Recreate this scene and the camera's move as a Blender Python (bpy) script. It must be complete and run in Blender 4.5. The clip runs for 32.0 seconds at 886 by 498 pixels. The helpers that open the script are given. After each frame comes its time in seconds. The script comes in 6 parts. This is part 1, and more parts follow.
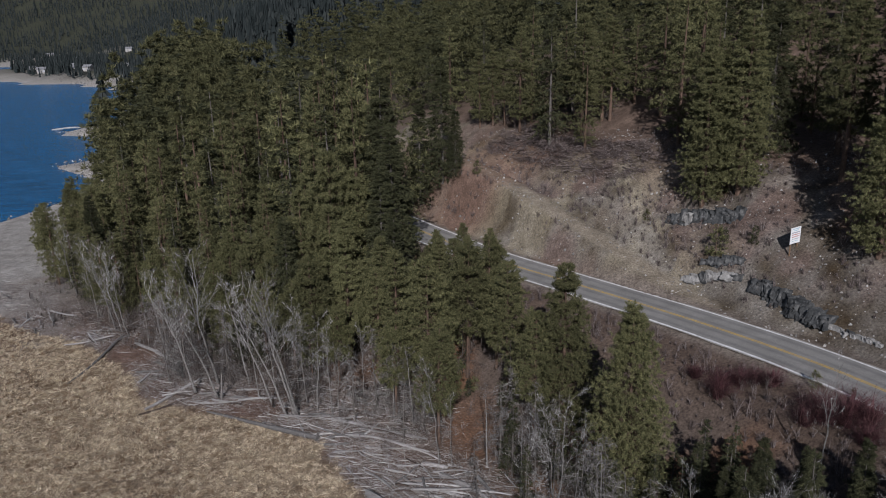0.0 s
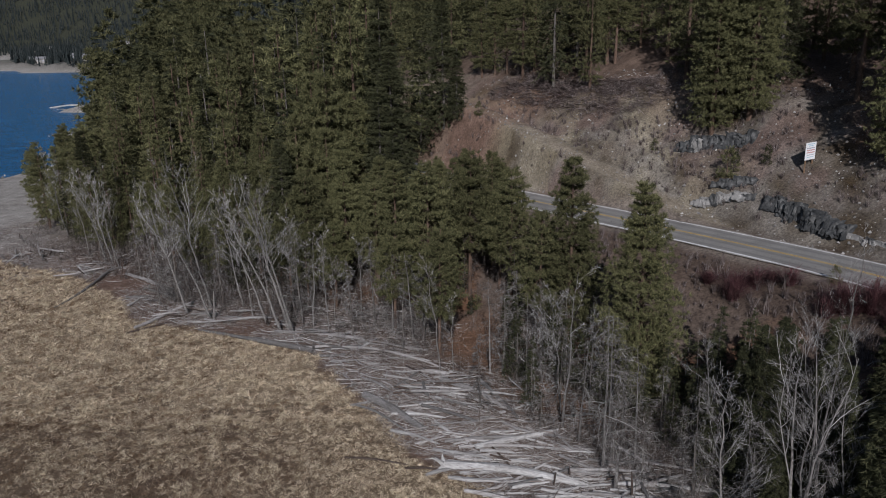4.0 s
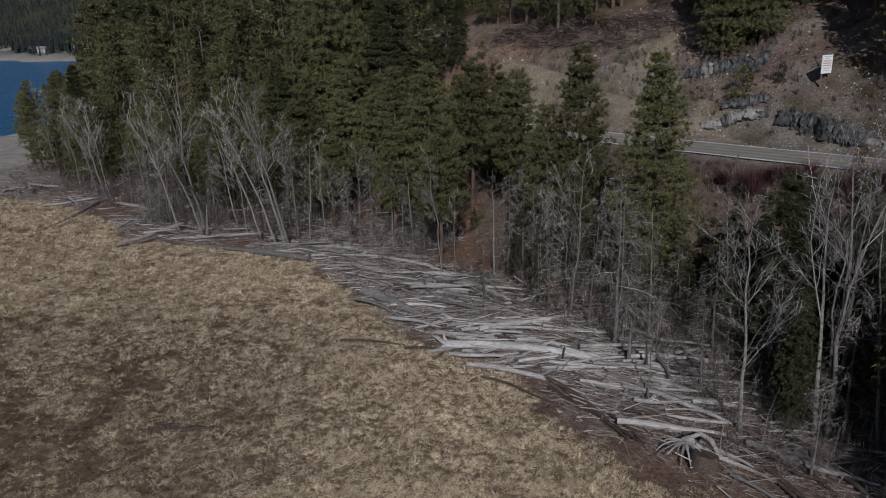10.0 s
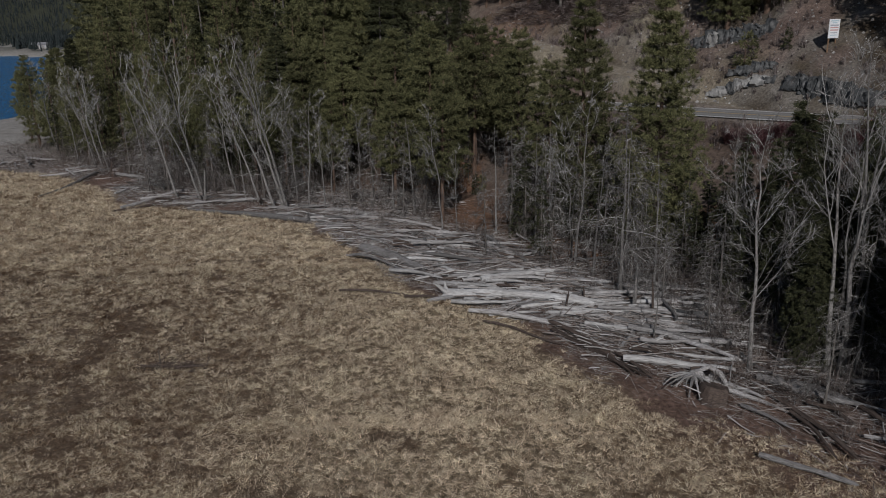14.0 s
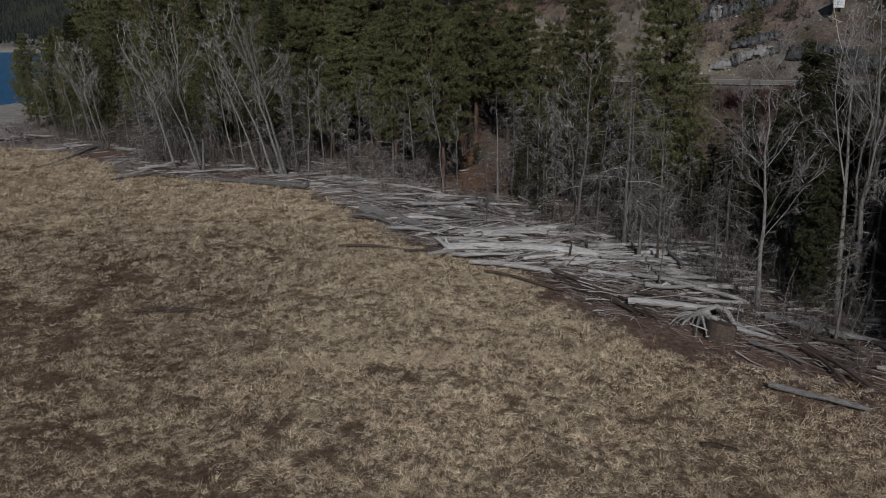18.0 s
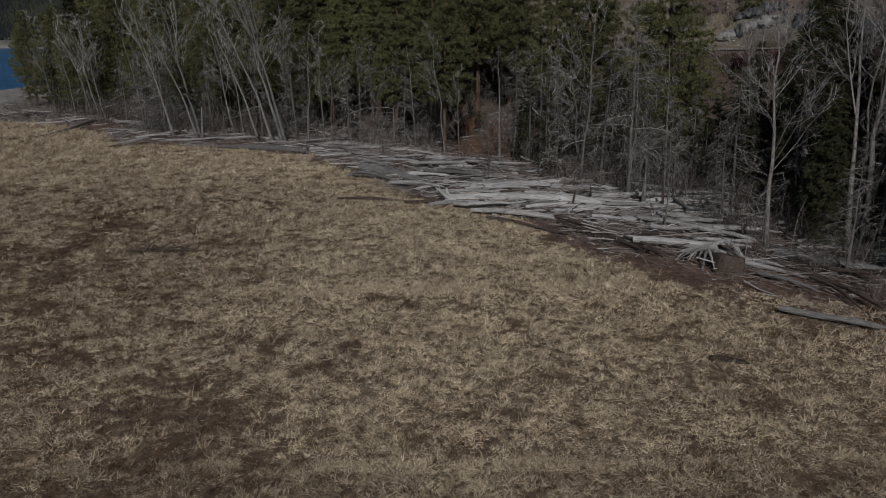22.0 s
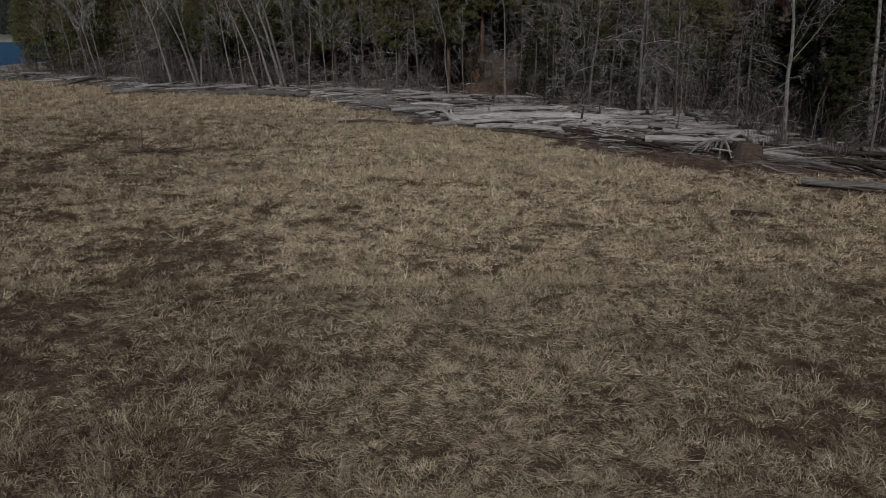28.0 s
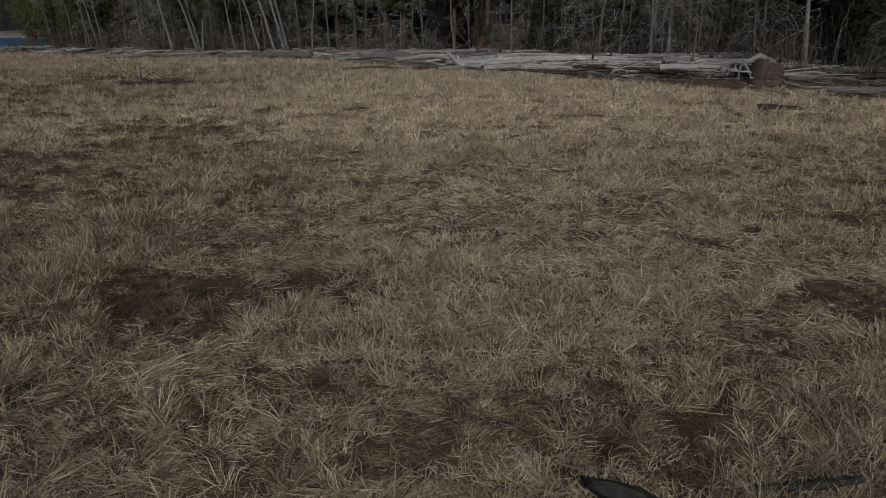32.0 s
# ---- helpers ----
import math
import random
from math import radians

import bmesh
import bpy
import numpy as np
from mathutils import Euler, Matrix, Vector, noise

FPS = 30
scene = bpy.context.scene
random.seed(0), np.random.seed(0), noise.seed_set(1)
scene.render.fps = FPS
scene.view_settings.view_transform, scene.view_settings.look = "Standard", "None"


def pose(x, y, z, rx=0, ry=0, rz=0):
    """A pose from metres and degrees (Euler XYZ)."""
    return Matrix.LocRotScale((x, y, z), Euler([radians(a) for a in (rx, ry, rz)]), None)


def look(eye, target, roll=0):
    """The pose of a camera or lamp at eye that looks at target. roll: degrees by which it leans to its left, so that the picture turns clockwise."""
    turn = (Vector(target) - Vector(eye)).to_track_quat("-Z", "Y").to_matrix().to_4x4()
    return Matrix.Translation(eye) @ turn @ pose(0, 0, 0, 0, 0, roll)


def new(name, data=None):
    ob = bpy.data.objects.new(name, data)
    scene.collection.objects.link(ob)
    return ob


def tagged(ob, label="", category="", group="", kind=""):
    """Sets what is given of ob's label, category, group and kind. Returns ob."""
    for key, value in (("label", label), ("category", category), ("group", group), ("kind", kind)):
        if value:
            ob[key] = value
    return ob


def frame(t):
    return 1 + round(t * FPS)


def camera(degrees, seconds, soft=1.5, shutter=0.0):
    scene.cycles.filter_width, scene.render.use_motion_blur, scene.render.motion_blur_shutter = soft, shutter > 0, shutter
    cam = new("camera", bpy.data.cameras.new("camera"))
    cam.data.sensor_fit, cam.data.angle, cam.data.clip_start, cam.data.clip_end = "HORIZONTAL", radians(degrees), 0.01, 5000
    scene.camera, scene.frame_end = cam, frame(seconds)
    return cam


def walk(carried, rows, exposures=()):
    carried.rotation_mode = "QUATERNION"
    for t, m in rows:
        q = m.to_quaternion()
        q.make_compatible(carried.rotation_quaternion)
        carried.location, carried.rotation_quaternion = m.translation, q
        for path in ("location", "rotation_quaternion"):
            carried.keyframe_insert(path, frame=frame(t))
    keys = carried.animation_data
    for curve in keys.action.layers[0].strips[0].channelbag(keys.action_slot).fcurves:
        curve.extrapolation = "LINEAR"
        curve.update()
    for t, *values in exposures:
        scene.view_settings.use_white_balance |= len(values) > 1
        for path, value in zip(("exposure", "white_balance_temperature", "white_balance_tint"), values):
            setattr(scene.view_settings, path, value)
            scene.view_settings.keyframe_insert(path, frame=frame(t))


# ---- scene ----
cam = camera(62.0, 32.0, 1.0)
PATH = [  # seconds, x, y, z, yaw, pitch, roll
    (0.0, -0.002, 0.107, 41.253, -0.000, -16.686, 1.309),
    (0.5, -0.032, 0.161, 39.881, 0.011, -16.691, 1.312),
    (1.0, -0.062, 0.214, 38.541, 0.022, -16.694, 1.314),
    (2.0, -0.120, 0.315, 35.875, 0.044, -16.702, 1.318),
    (3.0, -0.174, 0.407, 33.416, 0.066, -16.709, 1.321),
    (3.5, -0.200, 0.450, 32.218, 0.077, -16.712, 1.321),
    (5.5, -0.295, 0.602, 28.192, 0.122, -16.725, 1.321),
    (6.0, -0.316, 0.635, 27.278, 0.134, -16.727, 1.320),
    (7.0, -0.355, 0.694, 25.583, 0.157, -16.732, 1.317),
    (8.0, -0.390, 0.744, 24.076, 0.180, -16.737, 1.313),
    (9.0, -0.421, 0.785, 22.686, 0.203, -16.741, 1.308),
    (10.0, -0.448, 0.818, 21.386, 0.227, -16.745, 1.301),
    (11.0, -0.470, 0.843, 20.186, 0.251, -16.748, 1.293),
    (12.0, -0.489, 0.859, 19.207, 0.275, -16.750, 1.284),
    (13.0, -0.505, 0.868, 18.340, 0.300, -16.752, 1.273),
    (14.0, -0.518, 0.870, 17.599, 0.324, -16.754, 1.261),
    (14.5, -0.523, 0.868, 17.244, 0.337, -16.755, 1.254),
    (16.5, -0.540, 0.845, 15.686, 0.387, -16.756, 1.225),
    (17.0, -0.543, 0.836, 15.264, 0.400, -16.756, 1.217),
    (18.0, -0.549, 0.815, 14.382, 0.425, -16.755, 1.200),
    (19.0, -0.556, 0.790, 13.478, 0.451, -16.754, 1.181),
    (20.0, -0.563, 0.763, 12.640, 0.477, -16.753, 1.161),
    (21.0, -0.573, 0.734, 11.860, 0.503, -16.751, 1.140),
    (22.0, -0.585, 0.705, 11.084, 0.530, -16.749, 1.117),
    (23.0, -0.601, 0.678, 10.290, 0.556, -16.746, 1.093),
    (24.0, -0.622, 0.654, 9.454, 0.583, -16.743, 1.068),
    (25.0, -0.649, 0.634, 8.580, 0.610, -16.739, 1.042),
    (25.5, -0.665, 0.627, 8.117, 0.624, -16.737, 1.028),
    (27.5, -0.752, 0.618, 6.392, 0.679, -16.727, 0.969),
    (28.0, -0.780, 0.622, 5.970, 0.693, -16.724, 0.954),
    (29.0, -0.845, 0.641, 5.125, 0.721, -16.718, 0.922),
    (30.0, -0.923, 0.675, 4.266, 0.749, -16.712, 0.889),
    (31.0, -1.016, 0.727, 3.394, 0.778, -16.705, 0.855),
    (32.0, -1.124, 0.800, 2.571, 0.806, -16.698, 0.819),
]
EXPOSURE = [(0, -0.19, 6050, 15), (6, -0.42, 6080, 14), (13, -0.68, 6150, 12), (19, -0.89, 6200, 11), (25, -1.17, 6300, 10), (28, -1.25, 6310, 10), (32, -1.36, 6320, 10)]
walk(cam, [(t, pose(x, y, z, 0, 0, yaw) @ pose(0, 0, 0, 90 + pitch) @ pose(0, 0, 0, 0, 0, -roll)) for t, x, y, z, yaw, pitch, roll in PATH], EXPOSURE)

# ---- world, sun ----
SUN_AZ, SUN_EL = 1.0, 31.5          # degrees: the light travels towards this heading from +y; height of the sun
world = bpy.data.worlds.new("sky")
scene.world = world
world.use_nodes = True
wn = world.node_tree
sky = wn.nodes.new("ShaderNodeTexSky")
sky.sky_type, sky.sun_disc = "NISHITA", False
sky.sun_elevation, sky.sun_rotation = radians(SUN_EL), radians(180 + SUN_AZ)
sky.air_density, sky.dust_density, sky.ozone_density = 1.0, 0.6, 1.5
wn.links.new(sky.outputs[0], wn.nodes["Background"].inputs[0])
wn.nodes["Background"].inputs[1].default_value = 0.05
sun = new("sun", bpy.data.lights.new("sun", "SUN"))
sun.data.energy, sun.data.angle, sun.data.color = 4.8, radians(0.55), (1.0, 0.97, 0.92)
a, e = radians(SUN_AZ), radians(SUN_EL)
sun.matrix_world = look((0, 0, 90), (90 * math.sin(a) * math.cos(e), 90 * math.cos(a) * math.cos(e), 90 - 90 * math.sin(e)))


# ---- tools ----
rng = np.random.default_rng(7)
TABLE = np.random.default_rng(11).random((256, 256))


def vnoise(x, y, scale, seed=0):
    """Smooth noise 0 to 1 over the plan, features about scale metres."""
    x, y = np.asarray(x, float) / scale + seed * 17.3, np.asarray(y, float) / scale + seed * 41.7
    ix, iy = np.floor(x).astype(int), np.floor(y).astype(int)
    fx, fy = x - ix, y - iy
    fx, fy = fx * fx * (3 - 2 * fx), fy * fy * (3 - 2 * fy)
    g = lambda i, j: TABLE[i & 255, j & 255]
    return (g(ix, iy) * (1 - fx) + g(ix + 1, iy) * fx) * (1 - fy) + (g(ix, iy + 1) * (1 - fx) + g(ix + 1, iy + 1) * fx) * fy


def fbm(x, y, scale, seed=0, octaves=4):
    v, w, s = 0, 0.5, 0
    for k in range(octaves):
        v, s = v + w * vnoise(x, y, scale / 2 ** k, seed + k), s + w
        w *= 0.5
    return v / s


def smooth(a, b, v):
    k = np.clip((np.asarray(v, float) - a) / (b - a), 0, 1)
    return k * k * (3 - 2 * k)


def tri_mesh(name, verts, tris, material=None, soft=False):
    """A mesh of triangles from arrays."""
    verts, tris = np.asarray(verts, np.float32), np.asarray(tris, np.int32)
    me = bpy.data.meshes.new(name)
    me.vertices.add(len(verts))
    me.vertices.foreach_set("co", verts.ravel())
    me.loops.add(tris.size)
    me.loops.foreach_set("vertex_index", tris.ravel())
    me.polygons.add(len(tris))
    me.polygons.foreach_set("loop_start", np.arange(0, tris.size, 3, dtype=np.int32))
    me.polygons.foreach_set("loop_total", np.full(len(tris), 3, np.int32))
    me.polygons.foreach_set("use_smooth", np.full(len(tris), soft))
    me.update(calc_edges=True)
    if material:
        me.materials.append(material)
    return me


class Buf:
    """Gathers triangles for one mesh."""

    def __init__(self):
        self.v, self.t, self.n = [], [], 0

    def add(self, v, t):
        v, t = np.asarray(v, float).reshape(-1, 3), np.asarray(t, int).reshape(-1, 3)
        self.v.append(v)
        self.t.append(t + self.n)
        self.n += len(v)

    def tube(self, path, radii, sides=6, cap=True):
        path, radii = np.asarray(path, float), np.asarray(radii, float)
        k = len(path)
        tan = np.gradient(path, axis=0)
        tan /= np.linalg.norm(tan, axis=1)[:, None] + 1e-9
        ref = np.array([0, 0, 1.0]) if abs(tan[0][2]) < 0.8 else np.array([1.0, 0, 0])
        u = np.cross(tan, ref)
        u /= np.linalg.norm(u, axis=1)[:, None] + 1e-9
        w = np.cross(tan, u)
        a = np.arange(sides) * 2 * np.pi / sides
        ring = path[:, None] + radii[:, None, None] * (np.cos(a)[None, :, None] * u[:, None] + np.sin(a)[None, :, None] * w[:, None])
        i = np.arange(k - 1)[:, None] * sides + np.arange(sides)[None]
        j = np.arange(k - 1)[:, None] * sides + (np.arange(sides)[None] + 1) % sides
        t = np.concatenate([np.stack([i, j, j + sides], -1).reshape(-1, 3), np.stack([i, j + sides, i + sides], -1).reshape(-1, 3)])
        if cap and sides > 3:
            f = np.arange(1, sides - 1)
            t = np.concatenate([t, np.stack([f * 0, f + 1, f], -1), np.stack([f * 0, f, f + 1], -1) + (k - 1) * sides])
        self.add(ring.reshape(-1, 3), t)

    def ribbons(self, p0, p1, p2, w0, w1, side):
        """Many tapering strips at once: base p0, middle p1, tip p2, half widths w0 and w1 along side."""
        n = len(p0)
        w0, w1 = np.broadcast_to(w0, n)[:, None], np.broadcast_to(w1, n)[:, None]
        v = np.stack([p0 - side * w0, p0 + side * w0, p1 - side * w1, p1 + side * w1, p2], 1)
        t = np.array([[0, 1, 3], [0, 3, 2], [2, 3, 4]])
        self.add(v.reshape(-1, 3), (np.arange(n)[:, None, None] * 5 + t[None]).reshape(-1, 3))

    def spikes(self, p0, p1, w, side):
        """Many single triangles: base p0, tip p1."""
        n = len(p0)
        w = np.broadcast_to(w, n)[:, None]
        v = np.stack([p0 - side * w, p0 + side * w, p1], 1)
        self.add(v.reshape(-1, 3), np.arange(3 * n).reshape(-1, 3))

    def box(self, c, s, m=None):
        q = np.array([[x, y, z] for x in (-.5, .5) for y in (-.5, .5) for z in (-.5, .5)]) * s
        if m is not None:
            q = q @ np.asarray(m).T
        t = [[0, 1, 3], [0, 3, 2], [4, 6, 7], [4, 7, 5], [0, 4, 5], [0, 5, 1], [2, 3, 7], [2, 7, 6], [0, 2, 6], [0, 6, 4], [1, 5, 7], [1, 7, 3]]
        self.add(q + np.asarray(c), t)

    def mesh(self, name, material=None, soft=False):
        return tri_mesh(name, np.concatenate(self.v), np.concatenate(self.t), material, soft)


def part(name, me, parent=None, label="", at=None):
    """One mesh object, under a thing where one is given."""
    ob = new(name, me)
    if parent is not None:
        ob.parent = parent
    if at is not None:
        ob.matrix_basis = at
    if label:
        ob["label"] = label
    return ob


def empty(name, label, category, group="", at=None):
    ob = tagged(new(name), label, category, group)
    if at is not None:
        ob.matrix_basis = at
    return ob


def unit(v):
    return v / (np.linalg.norm(v, axis=-1, keepdims=True) + 1e-9)


# ---- materials ----
def shader(name, rough=0.9, spec=0.2):
    m = bpy.data.materials.new(name)
    m.use_nodes = True
    b = m.node_tree.nodes["Principled BSDF"]
    b.inputs["Roughness"].default_value, b.inputs["Specular IOR Level"].default_value = rough, spec
    return m, m.node_tree.nodes, m.node_tree.links, b


def ramp(nodes, links, source, stops):
    r = nodes.new("ShaderNodeValToRGB")
    el = r.color_ramp.elements
    while len(el) < len(stops):
        el.new(0.5)
    for k, (p, c) in enumerate(stops):
        el[k].position, el[k].color = p, (*c, 1)
    links.new(source, r.inputs[0])
    return r.outputs[0]


def tex(nodes, links, scale, detail=4, coords="Object", stretch=(1, 1, 1), rough=0.6):
    c, mp, n = nodes.new("ShaderNodeTexCoord"), nodes.new("ShaderNodeMapping"), nodes.new("ShaderNodeTexNoise")
    mp.inputs["Scale"].default_value = stretch
    links.new(c.outputs[coords], mp.inputs[0])
    links.new(mp.outputs[0], n.inputs["Vector"])
    n.inputs["Scale"].default_value, n.inputs["Detail"].default_value, n.inputs["Roughness"].default_value = scale, detail, rough
    return n.outputs[0]


def mix(nodes, links, a, b, fac, mode="MIX"):
    m = nodes.new("ShaderNodeMix")
    m.data_type, m.blend_type = "RGBA", mode
    for s, k in ((a, 6), (b, 7)):
        if isinstance(s, tuple):
            m.inputs[k].default_value = (*s, 1)
        else:
            links.new(s, m.inputs[k])
    if isinstance(fac, float):
        m.inputs[0].default_value = fac
    else:
        links.new(fac, m.inputs[0])
    return m.outputs[2]


def bump(nodes, links, b, source, strength, distance):
    k = nodes.new("ShaderNodeBump")
    k.inputs["Strength"].default_value, k.inputs["Distance"].default_value = strength, distance
    links.new(source, k.inputs["Height"])
    links.new(k.outputs[0], b.inputs["Normal"])


def island(nodes):
    return nodes.new("ShaderNodeNewGeometry").outputs["Random Per Island"]


def leafy(name, stops, thin=0.25, rough=0.8, patches=None):
    """Blades, needles and twigs: each piece has its own tone."""
    m, n, l, b = shader(name, rough, 0.15)
    c = ramp(n, l, island(n), stops)
    if patches:
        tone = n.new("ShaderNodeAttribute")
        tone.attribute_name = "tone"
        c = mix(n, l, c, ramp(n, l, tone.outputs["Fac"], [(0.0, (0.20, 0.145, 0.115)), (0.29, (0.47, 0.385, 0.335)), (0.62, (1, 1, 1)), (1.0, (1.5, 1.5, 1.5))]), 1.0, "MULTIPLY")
        c = mix(n, l, c, ramp(n, l, tex(n, l, 0.55, 6, rough=0.62), patches), 1.0, "MULTIPLY")
    o = n.new("ShaderNodeObjectInfo").outputs["Random"]
    hs = n.new("ShaderNodeHueSaturation")
    mr = n.new("ShaderNodeMapRange")
    mr.inputs[3].default_value, mr.inputs[4].default_value = 0.75, 1.25
    l.new(o, mr.inputs[0])
    l.new(mr.outputs[0], hs.inputs["Value"])
    l.new(c, hs.inputs["Color"])
    l.new(hs.outputs[0], b.inputs["Base Color"])
    if thin:
        t, s = n.new("ShaderNodeBsdfTranslucent"), n.new("ShaderNodeMixShader")
        l.new(hs.outputs[0], t.inputs[0])
        s.inputs[0].default_value = thin
        l.new(b.outputs[0], s.inputs[1])
        l.new(t.outputs[0], s.inputs[2])
        l.new(s.outputs[0], n["Material Output"].inputs[0])
    return m


def woody(name, dark, light, grain=(1, 14, 14), scale=3.0, depth=0.02, vary=0.35, rough=0.85):
    """Bark and weathered wood with a grain along the piece's own x or z axis."""
    m, n, l, b = shader(name, rough, 0.15)
    c = ramp(n, l, tex(n, l, scale, 6, "Object", grain), [(0.3, dark), (0.7, light)])
    c2 = ramp(n, l, tex(n, l, 0.8, 3), [(0.3, (0.72, 0.7, 0.68)), (0.7, (1, 1, 1))])
    c = mix(n, l, c, c2, 1.0, "MULTIPLY")
    mr, hs = n.new("ShaderNodeMapRange"), n.new("ShaderNodeHueSaturation")
    mr.inputs[3].default_value, mr.inputs[4].default_value = 1 - vary, 1 + vary
    l.new(n.new("ShaderNodeObjectInfo").outputs["Random"], mr.inputs[0])
    l.new(mr.outputs[0], hs.inputs["Value"])
    l.new(c, hs.inputs["Color"])
    l.new(hs.outputs[0], b.inputs["Base Color"])
    bump(n, l, b, tex(n, l, scale * 2, 6, "Object", grain), 0.7, depth)
    return m


def grainy(name, stops, scale, bump_scale=20, strength=0.5, distance=0.02, rough=0.9, spec=0.2, fine=60):
    m, n, l, b = shader(name, rough, spec)
    c = ramp(n, l, tex(n, l, scale, 6), stops)
    c2 = ramp(n, l, tex(n, l, fine, 3), [(0.3, (0.75, 0.75, 0.75)), (0.7, (1.1, 1.1, 1.1))])
    l.new(mix(n, l, c, c2, 1.0, "MULTIPLY"), b.inputs["Base Color"])
    bump(n, l, b, tex(n, l, bump_scale, 6), strength, distance)
    return m


def ground_material():
    """The soil's tone comes from the plan (attribute tint); litter, stones and clods from noise."""
    m, n, l, b = shader("ground", 0.95, 0.1)
    at = n.new("ShaderNodeAttribute")
    at.attribute_name = "tint"
    c1 = ramp(n, l, tex(n, l, 0.55, 5), [(0.3, (0.7, 0.68, 0.66)), (0.7, (1.2, 1.2, 1.18))])
    c2 = ramp(n, l, tex(n, l, 4.0, 6, rough=0.7), [(0.30, (0.40, 0.36, 0.33)), (0.50, (1, 1, 1)), (0.70, (1.7, 1.68, 1.62))])
    c = mix(n, l, at.outputs[0], c1, 1.0, "MULTIPLY")
    l.new(mix(n, l, c, c2, 1.0, "MULTIPLY"), b.inputs["Base Color"])
    bump(n, l, b, tex(n, l, 5.0, 8, rough=0.7), 0.8, 0.12)
    return m


def water_material():
    m, n, l, b = shader("lake_water", 0.2, 0.27)
    c = ramp(n, l, tex(n, l, 0.22, 6, "Object", (0.35, 1.5, 1), 0.7), [(0.32, (0.006, 0.062, 0.160)), (0.68, (0.016, 0.125, 0.290))])
    l.new(c, b.inputs["Base Color"])
    bump(n, l, b, tex(n, l, 0.4, 7, "Object", (0.4, 1.6, 1)), 1.0, 0.9)
    return m


GROUND = ground_material()
WATER = water_material()
GRASS = leafy("dry_grass", [(0.0, (0.12, 0.085, 0.06)), (0.3, (0.33, 0.27, 0.19)), (0.65, (0.48, 0.413, 0.305)), (1.0, (0.60, 0.54, 0.43))], 0.25, 0.8, [(0.30, (0.72, 0.67, 0.65)), (0.50, (1.0, 0.97, 0.95)), (0.66, (1.12, 1.12, 1.08))])
PINE = leafy("pine_needles", [(0.0, (0.034, 0.038, 0.017)), (0.5, (0.092, 0.092, 0.041)), (1.0, (0.19, 0.180, 0.090))], 0.07)
FIR = leafy("fir_needles", [(0.0, (0.021, 0.025, 0.013)), (0.6, (0.045, 0.047, 0.023)), (1.0, (0.092, 0.090, 0.046))], 0.08)
# haze over the far hills is put into this bluer, darker green
HAZEFIR = leafy("hazed_needles", [(0.0, (0.014, 0.019, 0.019)), (0.6, (0.024, 0.030, 0.030)), (1.0, (0.041, 0.047, 0.045))], 0.1)
SNAGTWIG = leafy("dead_fir_twigs", [(0.0, (0.05, 0.044, 0.040)), (0.5, (0.112, 0.102, 0.095)), (0.85, (0.21, 0.198, 0.188)), (1.0, (0.38, 0.365, 0.35))], 0.0)
TWIG = leafy("grey_twigs", [(0.0, (0.07, 0.063, 0.058)), (0.5, (0.19, 0.178, 0.169)), (0.85, (0.35, 0.337, 0.324)), (1.0, (0.52, 0.506, 0.493))], 0.0)
THICKET = leafy("thicket_twigs", [(0.0, (0.036, 0.028, 0.025)), (0.6, (0.090, 0.074, 0.066)), (1.0, (0.22, 0.195, 0.18))], 0.0)
BRUSH = leafy("brown_brush", [(0.0, (0.065, 0.05, 0.047)), (0.6, (0.155, 0.122, 0.113)), (1.0, (0.30, 0.255, 0.24))], 0.0)
REDTWIG = leafy("red_twigs", [(0.0, (0.035, 0.014, 0.016)), (0.6, (0.078, 0.030, 0.034)), (1.0, (0.15, 0.088, 0.085))], 0.0)
LITTER = leafy("wood_litter", [(0.0, (0.08, 0.058, 0.048)), (0.5, (0.22, 0.188, 0.168)), (0.8, (0.34, 0.317, 0.30)), (1.0, (0.50, 0.485, 0.47))], 0.0)
DRIFT = woody("driftwood", (0.095, 0.083, 0.077), (0.45, 0.437, 0.43), (1, 16, 16), 2.2, 0.05, 0.5)
PALE = woody("bleached_wood", (0.20, 0.19, 0.185), (0.60, 0.59, 0.58), (1, 16, 16), 2.2, 0.04, 0.25)
DARKWOOD = woody("dark_wet_wood", (0.035, 0.027, 0.023), (0.13, 0.10, 0.085), (1, 12, 12), 2.2, 0.03, 0.3)
BARK = woody("grey_bark", (0.06, 0.053, 0.047), (0.20, 0.185, 0.17), (8, 8, 1.2), 2.5, 0.03, 0.25)
BIRCH = woody("pale_bark", (0.055, 0.05, 0.047), (0.28, 0.268, 0.256), (5, 5, 1.6), 3.2, 0.02, 0.3)
PINEBARK = woody("pine_bark", (0.06, 0.042, 0.033), (0.20, 0.135, 0.10), (8, 8, 1.2), 2.5, 0.04, 0.25)
